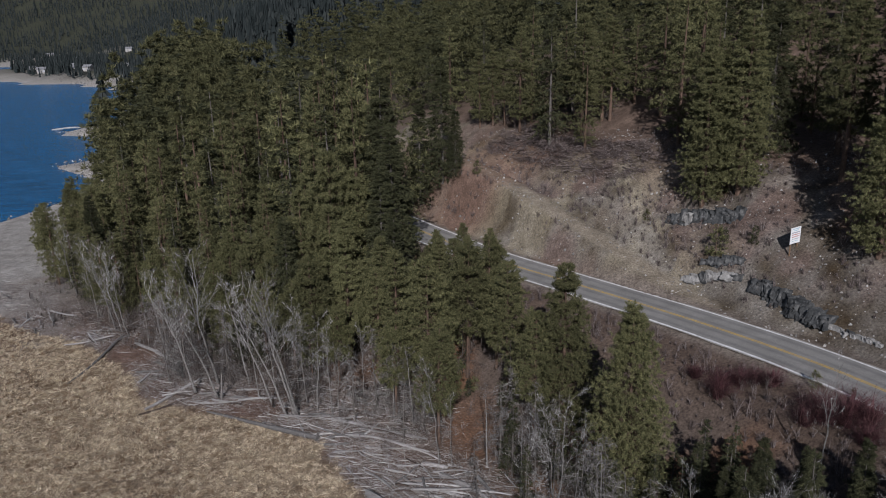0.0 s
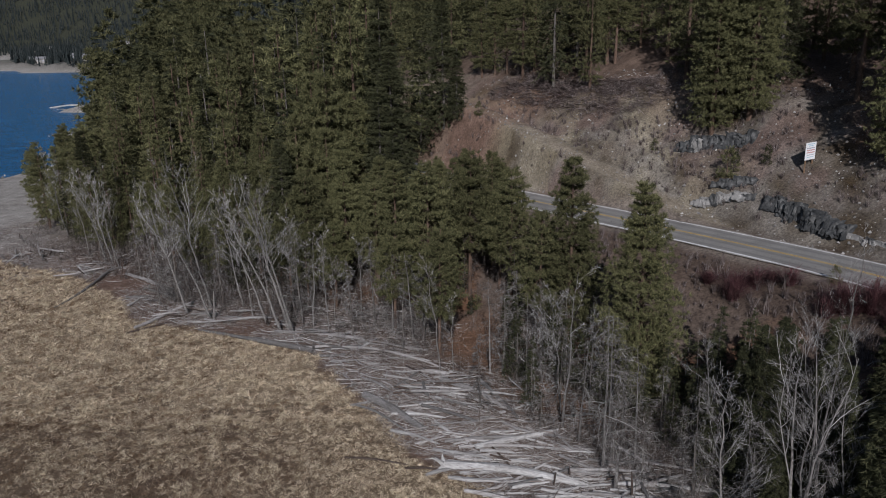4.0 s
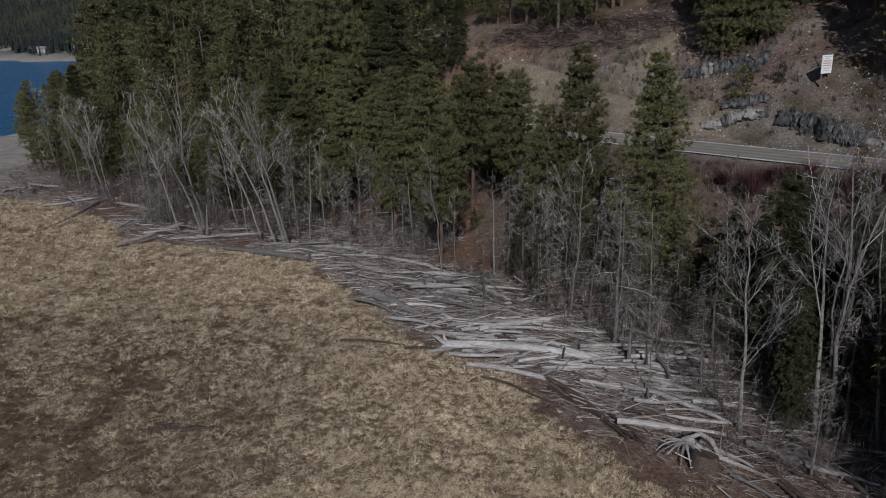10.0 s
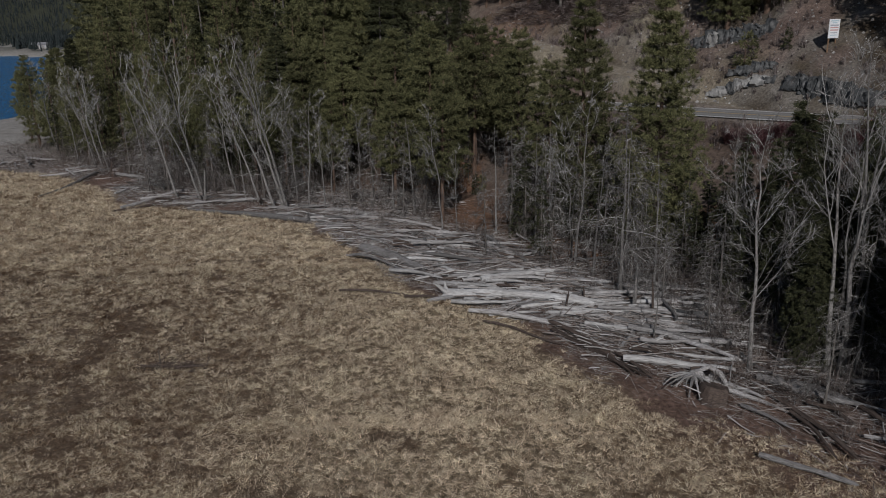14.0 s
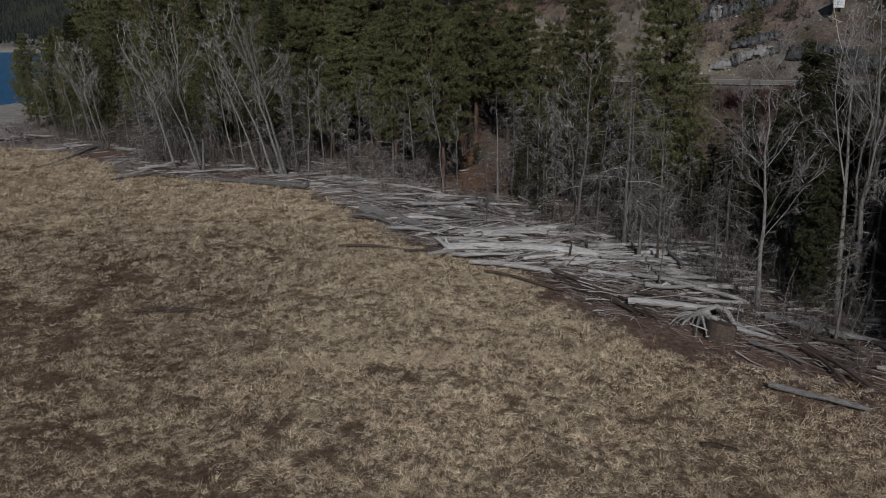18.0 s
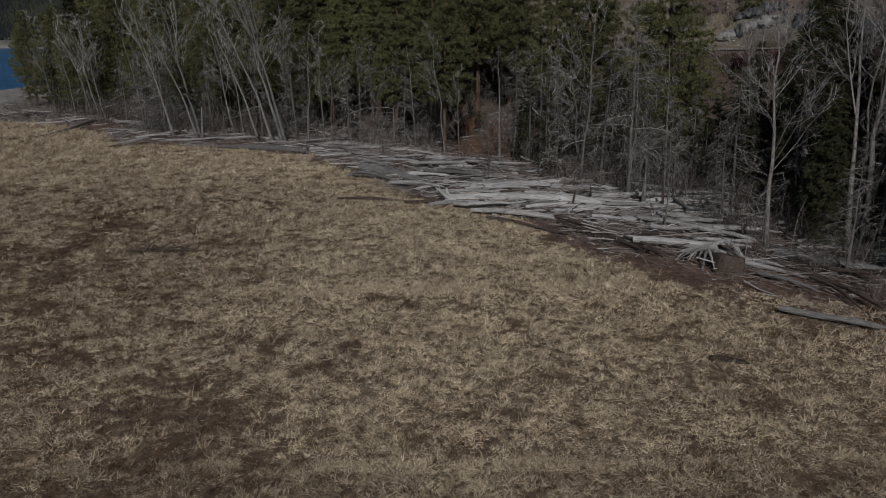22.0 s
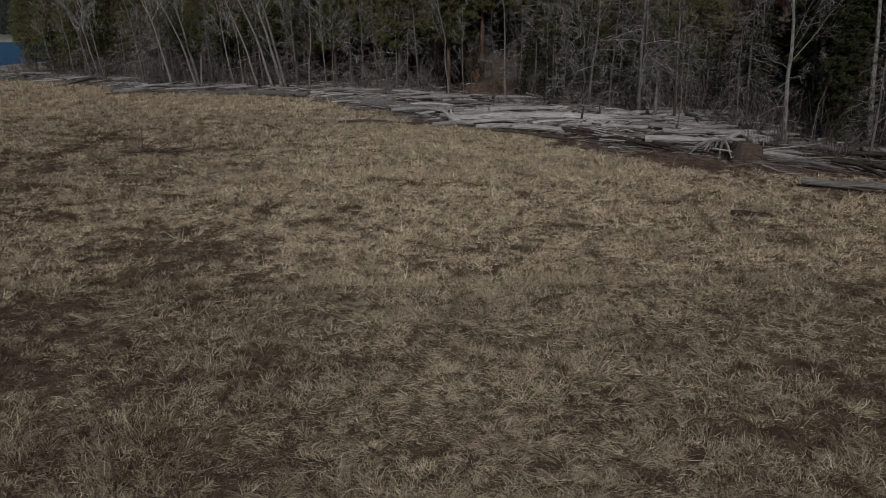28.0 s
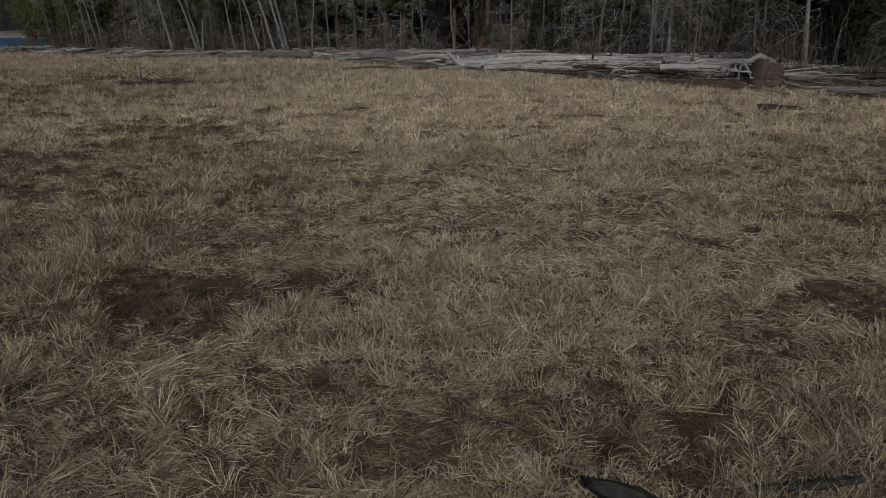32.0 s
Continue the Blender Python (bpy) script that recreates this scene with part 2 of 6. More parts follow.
def asphalt_material():
    """Worn road surface: fine grain, long stains and the wheel tracks (attribute wear)."""
    m, n, l, b = shader("asphalt", 0.85, 0.3)
    c = ramp(n, l, tex(n, l, 0.35, 6), [(0.3, (0.20, 0.193, 0.182)), (0.7, (0.29, 0.28, 0.265))])
    c = mix(n, l, c, ramp(n, l, tex(n, l, 9.0, 5, rough=0.75), [(0.3, (0.7, 0.7, 0.7)), (0.7, (1.22, 1.2, 1.18))]), 1.0, "MULTIPLY")
    at = n.new("ShaderNodeAttribute")
    at.attribute_name = "wear"
    mr = n.new("ShaderNodeMapRange")
    mr.inputs[1].default_value, mr.inputs[2].default_value = -1.0, 1.0
    l.new(at.outputs["Fac"], mr.inputs[0])
    c = mix(n, l, c, ramp(n, l, mr.outputs[0], [(0.0, (1.3, 1.24, 1.15)), (0.5, (1, 1, 1)), (1.0, (0.66, 0.67, 0.69))]), 1.0, "MULTIPLY")
    l.new(c, b.inputs["Base Color"])
    bump(n, l, b, tex(n, l, 30, 4), 0.4, 0.01)
    return m


ASPHALT = asphalt_material()
WHITE = grainy("white_road_paint", [(0.3, (0.5, 0.49, 0.48)), (0.6, (0.78, 0.77, 0.76))], 1.5, 40, 0.2, 0.004, 0.7, 0.3)
YELLOW = grainy("yellow_road_paint", [(0.3, (0.42, 0.28, 0.08)), (0.6, (0.60, 0.40, 0.09))], 1.5, 40, 0.2, 0.004, 0.7, 0.3)
ROCK = grainy("dark_slate", [(0.25, (0.018, 0.019, 0.02)), (0.5, (0.052, 0.054, 0.055)), (0.72, (0.19, 0.187, 0.182))], 0.9, 4, 0.8, 0.12, 0.75, 0.35, 14)
PALEROCK = grainy("pale_rock", [(0.25, (0.11, 0.106, 0.10)), (0.55, (0.27, 0.262, 0.25)), (0.8, (0.50, 0.485, 0.465))], 1.1, 5, 0.8, 0.1, 0.8, 0.3, 14)
STONE = leafy("loose_stones", [(0.0, (0.16, 0.15, 0.14)), (0.6, (0.27, 0.253, 0.235)), (1.0, (0.50, 0.48, 0.455))], 0.0)
SHORESTONE = leafy("shore_stones", [(0.0, (0.07, 0.066, 0.062)), (0.6, (0.17, 0.16, 0.15)), (1.0, (0.36, 0.345, 0.33))], 0.0)
PANEL = grainy("white_sign_panel", [(0.3, (0.74, 0.75, 0.76)), (0.7, (0.82, 0.83, 0.84))], 1.0, 30, 0.05, 0.002, 0.45, 0.4)
INK = grainy("sign_lettering", [(0.3, (0.34, 0.35, 0.40)), (0.7, (0.40, 0.41, 0.46))], 5, 30, 0.05, 0.001, 0.6)
REDINK = grainy("sign_red_lettering", [(0.3, (0.52, 0.30, 0.30)), (0.7, (0.58, 0.36, 0.35))], 5, 30, 0.05, 0.001, 0.6)
BLUEINK = grainy("sign_blue_lettering", [(0.3, (0.36, 0.52, 0.62)), (0.7, (0.42, 0.58, 0.66))], 5, 30, 0.05, 0.001, 0.6)
POSTWOOD = woody("post_wood", (0.16, 0.10, 0.06), (0.30, 0.20, 0.13), (10, 10, 1), 3, 0.01, 0.1)
ROOF = grainy("grey_roof", [(0.3, (0.16, 0.16, 0.17)), (0.7, (0.24, 0.24, 0.25))], 0.6)
HOUSEWALL = grainy("house_wall", [(0.3, (0.30, 0.285, 0.265)), (0.7, (0.42, 0.40, 0.38))], 0.6)
HULL = grainy("white_hull", [(0.3, (0.7, 0.7, 0.7)), (0.7, (0.8, 0.8, 0.8))], 0.6)


# ---- the lie of the land ----
EDGE = np.array([(-140, 150), (-95, 128), (-74, 112), (-63, 101), (-51, 95.6), (-42, 87.6), (-35, 77.5), (-28.7, 76), (-20.7, 71.9), (-14, 68.4), (-11.3, 63.4), (-7.6, 58.4), (-4.3, 51),
                 (-0.5, 47), (3.5, 43.5), (5.2, 37), (7.8, 32.7), (9.8, 30.8), (12.1, 29), (13.2, 26), (14, 21), (16.5, 8), (20, -12), (26, -60), (40, -200)], float)
ROADLINE = np.array([(-3500, 2350, 12), (-2000, 1900, 12), (-1000, 1500, 10), (-640, 1330, 9), (-430, 1040, 8), (-300, 780, 8), (-235, 620, 8), (-180, 500, 8), (-130, 400, 8), (-88, 300, 7.6), (-60, 236, 7.4),
                     (-38, 188, 7.3), (-22, 156, 7.4), (-12.5, 139, 7.5), (-6.4, 128, 7.6), (-1.5, 119.6, 7.7), (4, 110.5, 7.8), (10, 102.2, 7.9), (16.5, 94.6, 8.0), (22.4, 87.3, 8.1), (27.5, 80.7, 8.25), (31.7, 74.4, 8.5),
                     (35.2, 68.4, 8.8), (38, 62.3, 9.2), (40.4, 55.5, 9.6), (42.4, 47, 10), (44.4, 36, 10.4), (46.5, 20, 10.8), (49, -10, 11), (52, -80, 11), (56, -300, 11), (60, -900, 11), (60, -3500, 11)], float)
SHORE = np.array([(-150, -3500), (-130, -400), (-98, -60), (-104, 20), (-112, 90), (-113, 150), (-109, 177), (-106, 188), (-104, 201), (-108, 222), (-116, 231), (-128, 243), (-137, 256), (-134, 263), (-116, 262),
                  (-112, 275), (-118, 300), (-140, 316), (-153, 324), (-168, 335), (-184, 353), (-165, 362), (-160, 400), (-178, 450), (-215, 540), (-268, 640), (-324, 697), (-358, 708), (-405, 746), (-469, 809),
                  (-545, 872), (-560, 930), (-490, 990), (-470, 1060), (-560, 1140), (-660, 1195), (-760, 1230), (-1000, 1300), (-1800, 1700), (-3500, 2100), (-3500, -3500)], float)
LAKE_Z = -1.1


def to_line(x, y, line):
    """Distance to a polyline, which side (right of its run is positive), and where along it."""
    x, y = np.asarray(x, float), np.asarray(y, float)
    best = np.full(x.shape, 1e9)
    side, third, run = np.zeros(x.shape), np.zeros(x.shape), np.zeros(x.shape)
    total = 0.0
    for p, q in zip(line[:-1], line[1:]):
        d = q[:2] - p[:2]
        n = np.hypot(*d)
        k = np.clip(((x - p[0]) * d[0] + (y - p[1]) * d[1]) / n ** 2, 0, 1)
        ex, ey = x - p[0] - k * d[0], y - p[1] - k * d[1]
        r = np.hypot(ex, ey)
        m = r < best - 1e-9
        best = np.where(m, r, best)
        side = np.where(m, np.sign((x - p[0]) * d[1] - (y - p[1]) * d[0] + 1e-9), side)
        run = np.where(m, total + k * n, run)
        if len(p) > 2:
            third = np.where(m, p[2] + k * (q[2] - p[2]), third)
        total += n
    return best, side, third, run


def in_lake(x, y):
    x, y = np.asarray(x, float), np.asarray(y, float)
    inside = np.zeros(x.shape, bool)
    for p, q in zip(SHORE, np.roll(SHORE, -1, 0)):
        c = (p[1] > y) != (q[1] > y)
        with np.errstate(all="ignore"):
            inside ^= c & (x < (q[0] - p[0]) * (y - p[1]) / (q[1] - p[1] + 1e-12) + p[0])
    return inside


def height(x, y, full=False):
    x, y = np.asarray(x, float), np.asarray(y, float)
    dr, sr, zr, _ = to_line(x, y, ROADLINE)
    de, se, _, run = to_line(x, y, EDGE)
    ds = to_line(x, y, SHORE)[0]
    lake = in_lake(x, y)
    up = -sr * dr                       # metres uphill of the road's middle
    fld = -se * de                      # metres inland of the meadow's edge
    # between meadow and road
    low = np.maximum(fld, 0)
    u = low / (low + np.maximum(dr - 4.5, 0) + 1e-6)
    z = 0.25 * smooth(0, 4, low) + (zr - 0.55) * smooth(0.40, 1.0, u) ** 1.2
    z += (fbm(x, y, 6, 3) - 0.5) * 0.7 * smooth(1, 8, low) + (fbm(x, y, 3, 5) - 0.5) * 0.16
    # shore and lake bed
    land = np.where(lake, -ds, ds)
    beach = smooth(0, 26, land)
    z = np.where(lake, LAKE_Z - 0.25 - 0.06 * np.minimum(ds, 60), (LAKE_Z - 0.1) * (1 - beach) + np.maximum(z, 0.02) * beach)
    # road bed, ditch, cut bank and hillside
    d = np.maximum(up - 3.9, 0)
    bank = -0.35 * smooth(0, 1.2, d) * (1 - smooth(1.5, 4.5, d)) + 0.70 * np.clip(d - 2.2, 0, 18) + 0.34 * np.clip(d - 20.2, 0, 61) + 0.36 * np.clip(d - 81.2, 0, 420) + 0.22 * np.maximum(d - 501.2, 0)
    rough = smooth(3, 14, d)
    bank += ((fbm(x, y, 14, 8) - 0.5) * 3.2 + (fbm(x, y, 4, 9) - 0.5) * 1.0) * rough + (fbm(x, y, 160, 21) - 0.5) * 60 * smooth(120, 500, d)
    # the track graded across the bank
    dt, st, zt, _ = to_line(x, y, TRACK)
    k = 1 - smooth(1.9, 4.4, dt)
    zh = zr + bank
    zh = zh * (1 - k) + zt * k
    w = smooth(3.6, 4.4, up)
    bed = 1 - smooth(4.0, 5.6, np.abs(up))
    z = z * (1 - w) + zh * w
    z = z * (1 - bed * (up < 4.0)) + (zr - 0.06) * bed * (up < 4.0)
    return (z, up, fld, land, dt, run) if full else z


TRACK = np.array([(31.8, 83, 8.25), (29.6, 89.3, 8.7), (25.2, 97.4, 10.6), (19, 108.6, 12.9), (14.6, 117.4, 14.7), (11, 124.3, 16), (5.5, 133.5, 17.4), (-2, 146, 18.6), (-14, 163, 20)], float)

# ---- end of the lie of the land ----


# ---- brown patches of the meadow ----
DARK = np.array([(-4.6, 7.2, 1.5, 1.0), (3.0, 7.6, 0.9, 0.6), (-25, 41, 9, 6), (-24, 46, 6, 3), (-21, 34, 7, 4), (-28, 47, 6, 5), (-9.3, 15.4, 3.4, 2.2), (-8.5, 20.5, 4.5, 2.0), (-7.2, 23.1, 3, 1.0), (-2.4, 22.7, 1.6, 0.8), (0.1, 18.7, 1.3, 0.9), (1.8, 21.4, 0.8, 0.8), (-3.3, 29.4, 1.6, 0.7), (-7.3, 13.4, 2.4, 1.6),
                 (-0.5, 14.4, 1.1, 0.7), (-4.3, 12.4, 1.4, 0.5), (-25.2, 56.4, 1.2, 0.9), (-14.4, 60, 1.4, 0.6), (-15.7, 25.8, 3, 1.6),
                 (-6.3, 13.6, 2.6, 1.2), (-33, 53, 8, 5), (-17, 41.5, 4, 3), (-12.3, 30.8, 2.5, 1.2),
                 (-3.1, 30.2, 1.3, 1.6), (-7.4, 25.5, 2.2, 1.3), (-4.6, 24.8, 1.8, 1.0), (5.4, 29.8, 1.5, 0.5), (-1.2, 23.4, 1.0, 0.6), (3.8, 23.9, 0.9, 0.5)])  # x, y, half sizes of the brown patches


def brown(x, y):
    """How brown and thin the meadow is at x, y: broken gaps, more of them in the dark patches."""
    v = dark_patch(x, y)
    n = 0.52 * fbm(x, y * 1.3, 1.4, 33) + 0.34 * fbm(x, y * 1.2, 0.5, 44) + 0.14 * vnoise(x, y, 0.24, 46)
    bright = 1 - smooth(0.3, 1.2, np.hypot((x + 1.0) / 11, (y - 35) / 22))
    edge = 0.045 * bright + 0.548 + 0.030 * smooth(10, 26, y) - 0.105 * v - 0.10 * (fbm(x, y, 12, 57) - 0.5)
    return smooth(edge, edge + 0.06, n)


def dark_patch(x, y):
    """The larger brown patches, 0 to 1."""
    v = 0.0
    warp = (fbm(x, y, 1.6, 91, 3) - 0.5) * 1.3
    for cx, cy, a, b in DARK:
        q = np.hypot((x - cx) / a, (y - cy) / b) + warp
        v = np.maximum(v, 1 - smooth(0.35, 1.3, q))
    return v


def steps(a, b, fine, far_a, far_b, growth=1.10):
    """Grid lines: even between a and b, widening outwards."""
    mid, lo, hi, s = list(np.arange(a, b + fine, fine)), [], [], fine
    v = a
    while v > far_a:
        s *= growth
        v -= s
        lo.append(v)
    s, v = fine, mid[-1]
    while v < far_b:
        s *= growth
        v += s
        hi.append(v)
    return np.array(lo[::-1] + mid + hi)


GRID = {}


def sample(x, y):
    """The built ground's height at x, y, and the distances: above the road, inland of the meadow, from the shore, from the track, along the edge."""
    x, y = np.asarray(x, float), np.asarray(y, float)
    gx, gy = GRID["x"], GRID["y"]
    i, j = np.clip(np.searchsorted(gx, x) - 1, 0, len(gx) - 2), np.clip(np.searchsorted(gy, y) - 1, 0, len(gy) - 2)
    u, v = (x - gx[i]) / (gx[i + 1] - gx[i]), (y - gy[j]) / (gy[j + 1] - gy[j])
    return [(f[j, i] * (1 - u) + f[j, i + 1] * u) * (1 - v) + (f[j + 1, i] * (1 - u) + f[j + 1, i + 1] * u) * v for f in GRID["f"]]


def ground_z(x, y):
    return float(sample(np.array([float(x)]), np.array([float(y)]))[0][0])


def make_ground():
    gx, gy = steps(-72, 66, 0.75, -3600, 3600), steps(0, 160, 0.75, -3600, 4200)
    X, Y = np.meshgrid(gx, gy)
    X, Y = X.ravel(), Y.ravel()
    Z, up, fld, land, dt, run = height(X, Y, True)
    nx, ny = len(gx), len(gy)
    GRID.update(x=gx, y=gy, f=[np.asarray(v, float).reshape(ny, nx) for v in (Z, up, fld, land, dt, run)])
    i = (np.arange(ny - 1)[:, None] * nx + np.arange(nx - 1)[None]).ravel()
    t = np.concatenate([np.stack([i, i + 1, i + nx + 1], 1), np.stack([i, i + nx + 1, i + nx], 1)])
    me = tri_mesh("ground", np.stack([X, Y, Z], 1), t, GROUND, True)
    # tones of the soil
    n1, n2, n3 = fbm(X, Y, 9, 31), fbm(X, Y, 2.6, 33), fbm(X, Y, 30, 37)
    c = lambda r, g, b: np.array([r, g, b])
    col = np.zeros((len(X), 3)) + c(0.15, 0.115, 0.080)                           # matted meadow
    col = col + c(0.10, 0.088, 0.066) * smooth(48, 62, Y)[:, None]
    wet = smooth(0.54, 0.70, n1) * 0.5 + smooth(0.55, 0.7, n2) * 0.35
    col = col * (1 - wet[:, None]) + c(0.10, 0.072, 0.055) * wet[:, None]
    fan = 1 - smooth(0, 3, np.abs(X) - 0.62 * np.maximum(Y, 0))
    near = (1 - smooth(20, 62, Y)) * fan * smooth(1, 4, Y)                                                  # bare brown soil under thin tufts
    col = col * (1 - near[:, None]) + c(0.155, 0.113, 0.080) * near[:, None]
    # close ahead, shade between the dense tufts is put into the soil tone
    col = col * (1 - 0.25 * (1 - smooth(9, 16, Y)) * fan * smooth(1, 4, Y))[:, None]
    bright = 1 - smooth(0.3, 1.2, np.hypot((X + 1.0) / 11, (Y - 35) / 22))           # denser pale straw
    col = col + (c(0.16, 0.125, 0.086) - col) * bright[:, None]
    gaps = dark_patch(X, Y)[:, None] * 0.55
    col = col * (1 - gaps) + c(0.12, 0.088, 0.066) * gaps
    blend = lambda col, k, to: col * (1 - k[:, None]) + to * k[:, None]
    inland = smooth(-0.6, 1.0, fld + (n2 - 0.5) * 3)
    col = blend(col, inland, c(0.138, 0.092, 0.074))                              # bark and wet soil among the logs
    col = blend(col, smooth(5, 11, fld), c(0.115, 0.09, 0.076))                   # forest floor
    orange = smooth(0.55, 0.68, n1) * smooth(6, 14, fld)
    col = blend(col, orange * 0.75, c(0.175, 0.09, 0.05))                        # needles
    glade = (1 - smooth(2.0, 5.5, np.hypot(X - 2.6, (Y - 70) / 1.7))) * smooth(3, 7, fld)
    col = blend(col, glade * 0.7, c(0.175, 0.100, 0.064))                           # red needles in the clearing
    verge = smooth(-15, -9, up) * (up < 0)
    col = blend(col, verge, c(0.100, 0.074, 0.060))                                # verge below the road
    hill = smooth(4.5, 6.5, up)
    bankc = c(0.160, 0.141, 0.117) + (c(0.122, 0.106, 0.090) - c(0.160, 0.141, 0.117)) * smooth(24, 40, X)[:, None] + (n2[:, None] - 0.5) * 0.24
    col = blend(col, hill, bankc)
    col = blend(col, hill * smooth(0.42, 0.6, n1) * 0.8, c(0.15, 0.11, 0.098))
    col = blend(col, smooth(19, 30, up + (n1 - 0.5) * 14), c(0.125, 0.09, 0.072))   # duff under the hill trees
    straw = hill * smooth(0.50, 0.62, fbm(X, Y, 5, 47)) * (1 - smooth(30, 42, X)) * (1 - smooth(20, 30, up))
    col = blend(col, straw * 0.5, c(0.27, 0.235, 0.17))                          # dry grass on the bank
    col = blend(col, (1 - smooth(1.0, 2.1, dt)) * hill, c(0.235, 0.202, 0.16))      # track
    red = hill * (1 - smooth(9, 18, np.hypot((X + 3) / 1.6, Y - 134))) + hill * (1 - smooth(4, 9, np.hypot(X - 55, (Y - 84) / 1.4)))
    col = blend(col, np.clip(red, 0, 0.6), c(0.185, 0.115, 0.085))
    shoulder = np.exp(-((np.abs(up) - 4.3) / 0.7) ** 2)
    col = blend(col, shoulder * 0.8, c(0.22, 0.19, 0.165))
    gravel = (1 - smooth(34, 62, land + (n1 - 0.5) * 20)) * (Y > 80)
    col = blend(col, np.clip(gravel, 0, 1), c(0.30, 0.285, 0.27) + (n2[:, None] - 0.5) * 0.12)
    col = blend(col, (1 - smooth(2, 7, land)) * 0.8, c(0.40, 0.375, 0.345))
    col = blend(col, smooth(150, 260, np.hypot(X, Y)) * smooth(12, 40, land), c(0.045, 0.048, 0.034))
    marsh = (1 - smooth(6, 13, np.hypot((X + 66) / 0.8, (Y - 88) / 1.8)))
    col = blend(col, marsh * 0.8, c(0.13, 0.08, 0.055))
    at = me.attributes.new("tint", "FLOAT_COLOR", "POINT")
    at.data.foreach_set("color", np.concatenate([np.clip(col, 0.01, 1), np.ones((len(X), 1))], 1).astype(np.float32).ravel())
    tagged(new("ground", me), "dry meadow, forest floor and stony hillside beside a lake", "ground", kind="structure")


def make_water():
    b = Buf()
    x = [-4200, -900, -500, -250, -80]
    y = [-3500, -400, 100, 300, 600, 1000, 1600, 2600]
    X, Y = np.meshgrid(x, y)
    n = len(x)
    i = (np.arange(len(y) - 1)[:, None] * n + np.arange(n - 1)[None]).ravel()
    b.add(np.stack([X.ravel(), Y.ravel(), np.full(X.size, LAKE_Z)], 1), np.concatenate([np.stack([i, i + 1, i + n + 1], 1), np.stack([i, i + n + 1, i + n], 1)]))
    tagged(new("water", b.mesh("water", WATER)), "deep blue lake water with light ripples", "lake", kind="structure")


def road_path(step=1.0):
    """Even points on the road's middle, with its heading to the side."""
    p = ROADLINE[8:-2]
    for _ in range(4):                                                            # round the corners
        q = np.empty((2 * len(p) - 2, 3))
        q[0::2], q[1::2] = 0.75 * p[:-1] + 0.25 * p[1:], 0.25 * p[:-1] + 0.75 * p[1:]
        p = q
    s = np.concatenate([[0], np.cumsum(np.linalg.norm(np.diff(p, axis=0), axis=1))])
    k = np.arange(0, s[-1], step)
    p = np.stack([np.interp(k, s, p[:, j]) for j in range(3)], 1)
    d = np.gradient(p, axis=0)
    side = unit(np.stack([d[:, 1], -d[:, 0], d[:, 0] * 0], 1))
    return p, side


def strip(name, material, offsets, lift, broken=0):
    """A band along the road between two offsets from its middle, with a worn edge."""
    p, side = road_path()
    b = Buf()
    n = len(p)
    o = np.linspace(offsets[0], offsets[1], 33 if offsets[1] - offsets[0] > 1 else 2)
    v = p[:, None] + side[:, None] * o[None, :, None] + np.array([0, 0, lift])
    if broken:
        v[:, 0, :2] += side[:, :2] * ((vnoise(np.arange(n), np.zeros(n), 2.5, 3) - 0.5) * broken)[:, None]
        v[:, -1, :2] += side[:, :2] * ((vnoise(np.arange(n), np.zeros(n), 2.0, 6) - 0.5) * broken)[:, None]
    m = len(o)
    i = (np.arange(n - 1)[:, None] * m + np.arange(m - 1)[None]).ravel()
    b.add(v.reshape(-1, 3), np.concatenate([np.stack([i, i + 1, i + m + 1], 1), np.stack([i, i + m + 1, i + m], 1)]))
    me = b.mesh(name, material)
    if m > 2:                                                                     # darker wheel tracks, dusty edges
        wear = np.exp(-((np.abs(np.abs(o) - 1.75) - 0.85) / 0.28) ** 2) * 0.8 - 0.9 * smooth(3.3, 3.9, np.abs(o))
        at = me.attributes.new("wear", "FLOAT", "POINT")
        at.data.foreach_set("value", np.tile(wear, n).astype(np.float32))
    return me


make_ground()
make_water()
road = tagged(new("road", strip("road", ASPHALT, (-3.95, 3.95), 0.04, 0.35)), "worn grey two-lane asphalt road with painted lines", "road", kind="structure")
part("edge_line", strip("edge_line", WHITE, (-3.68, -3.40), 0.046, 0.05), road, "white painted edge line")
part("edge_line", strip("edge_line", WHITE, (3.36, 3.72), 0.046, 0.08), road, "white painted edge line")
part("centre_line", strip("centre_line", YELLOW, (-0.2, -0.06), 0.046, 0.02), road, "faded yellow centre line")
part("centre_line", strip("centre_line", YELLOW, (0.06, 0.2), 0.046, 0.02), road, "faded yellow centre line")


# ---- trees ----
def bend(base, top, n, wobble, r):
    """A trunk's line from base to top."""
    k = np.linspace(0, 1, n)[:, None]
    p = np.asarray(base, float) * (1 - k) + np.asarray(top, float) * k
    w = np.cumsum(r.normal(0, wobble, (n, 3)), 0)
    w -= w[0] * (1 - k) + 0 * k
    w[:, 2] = 0
    return p + w * np.sqrt(k)


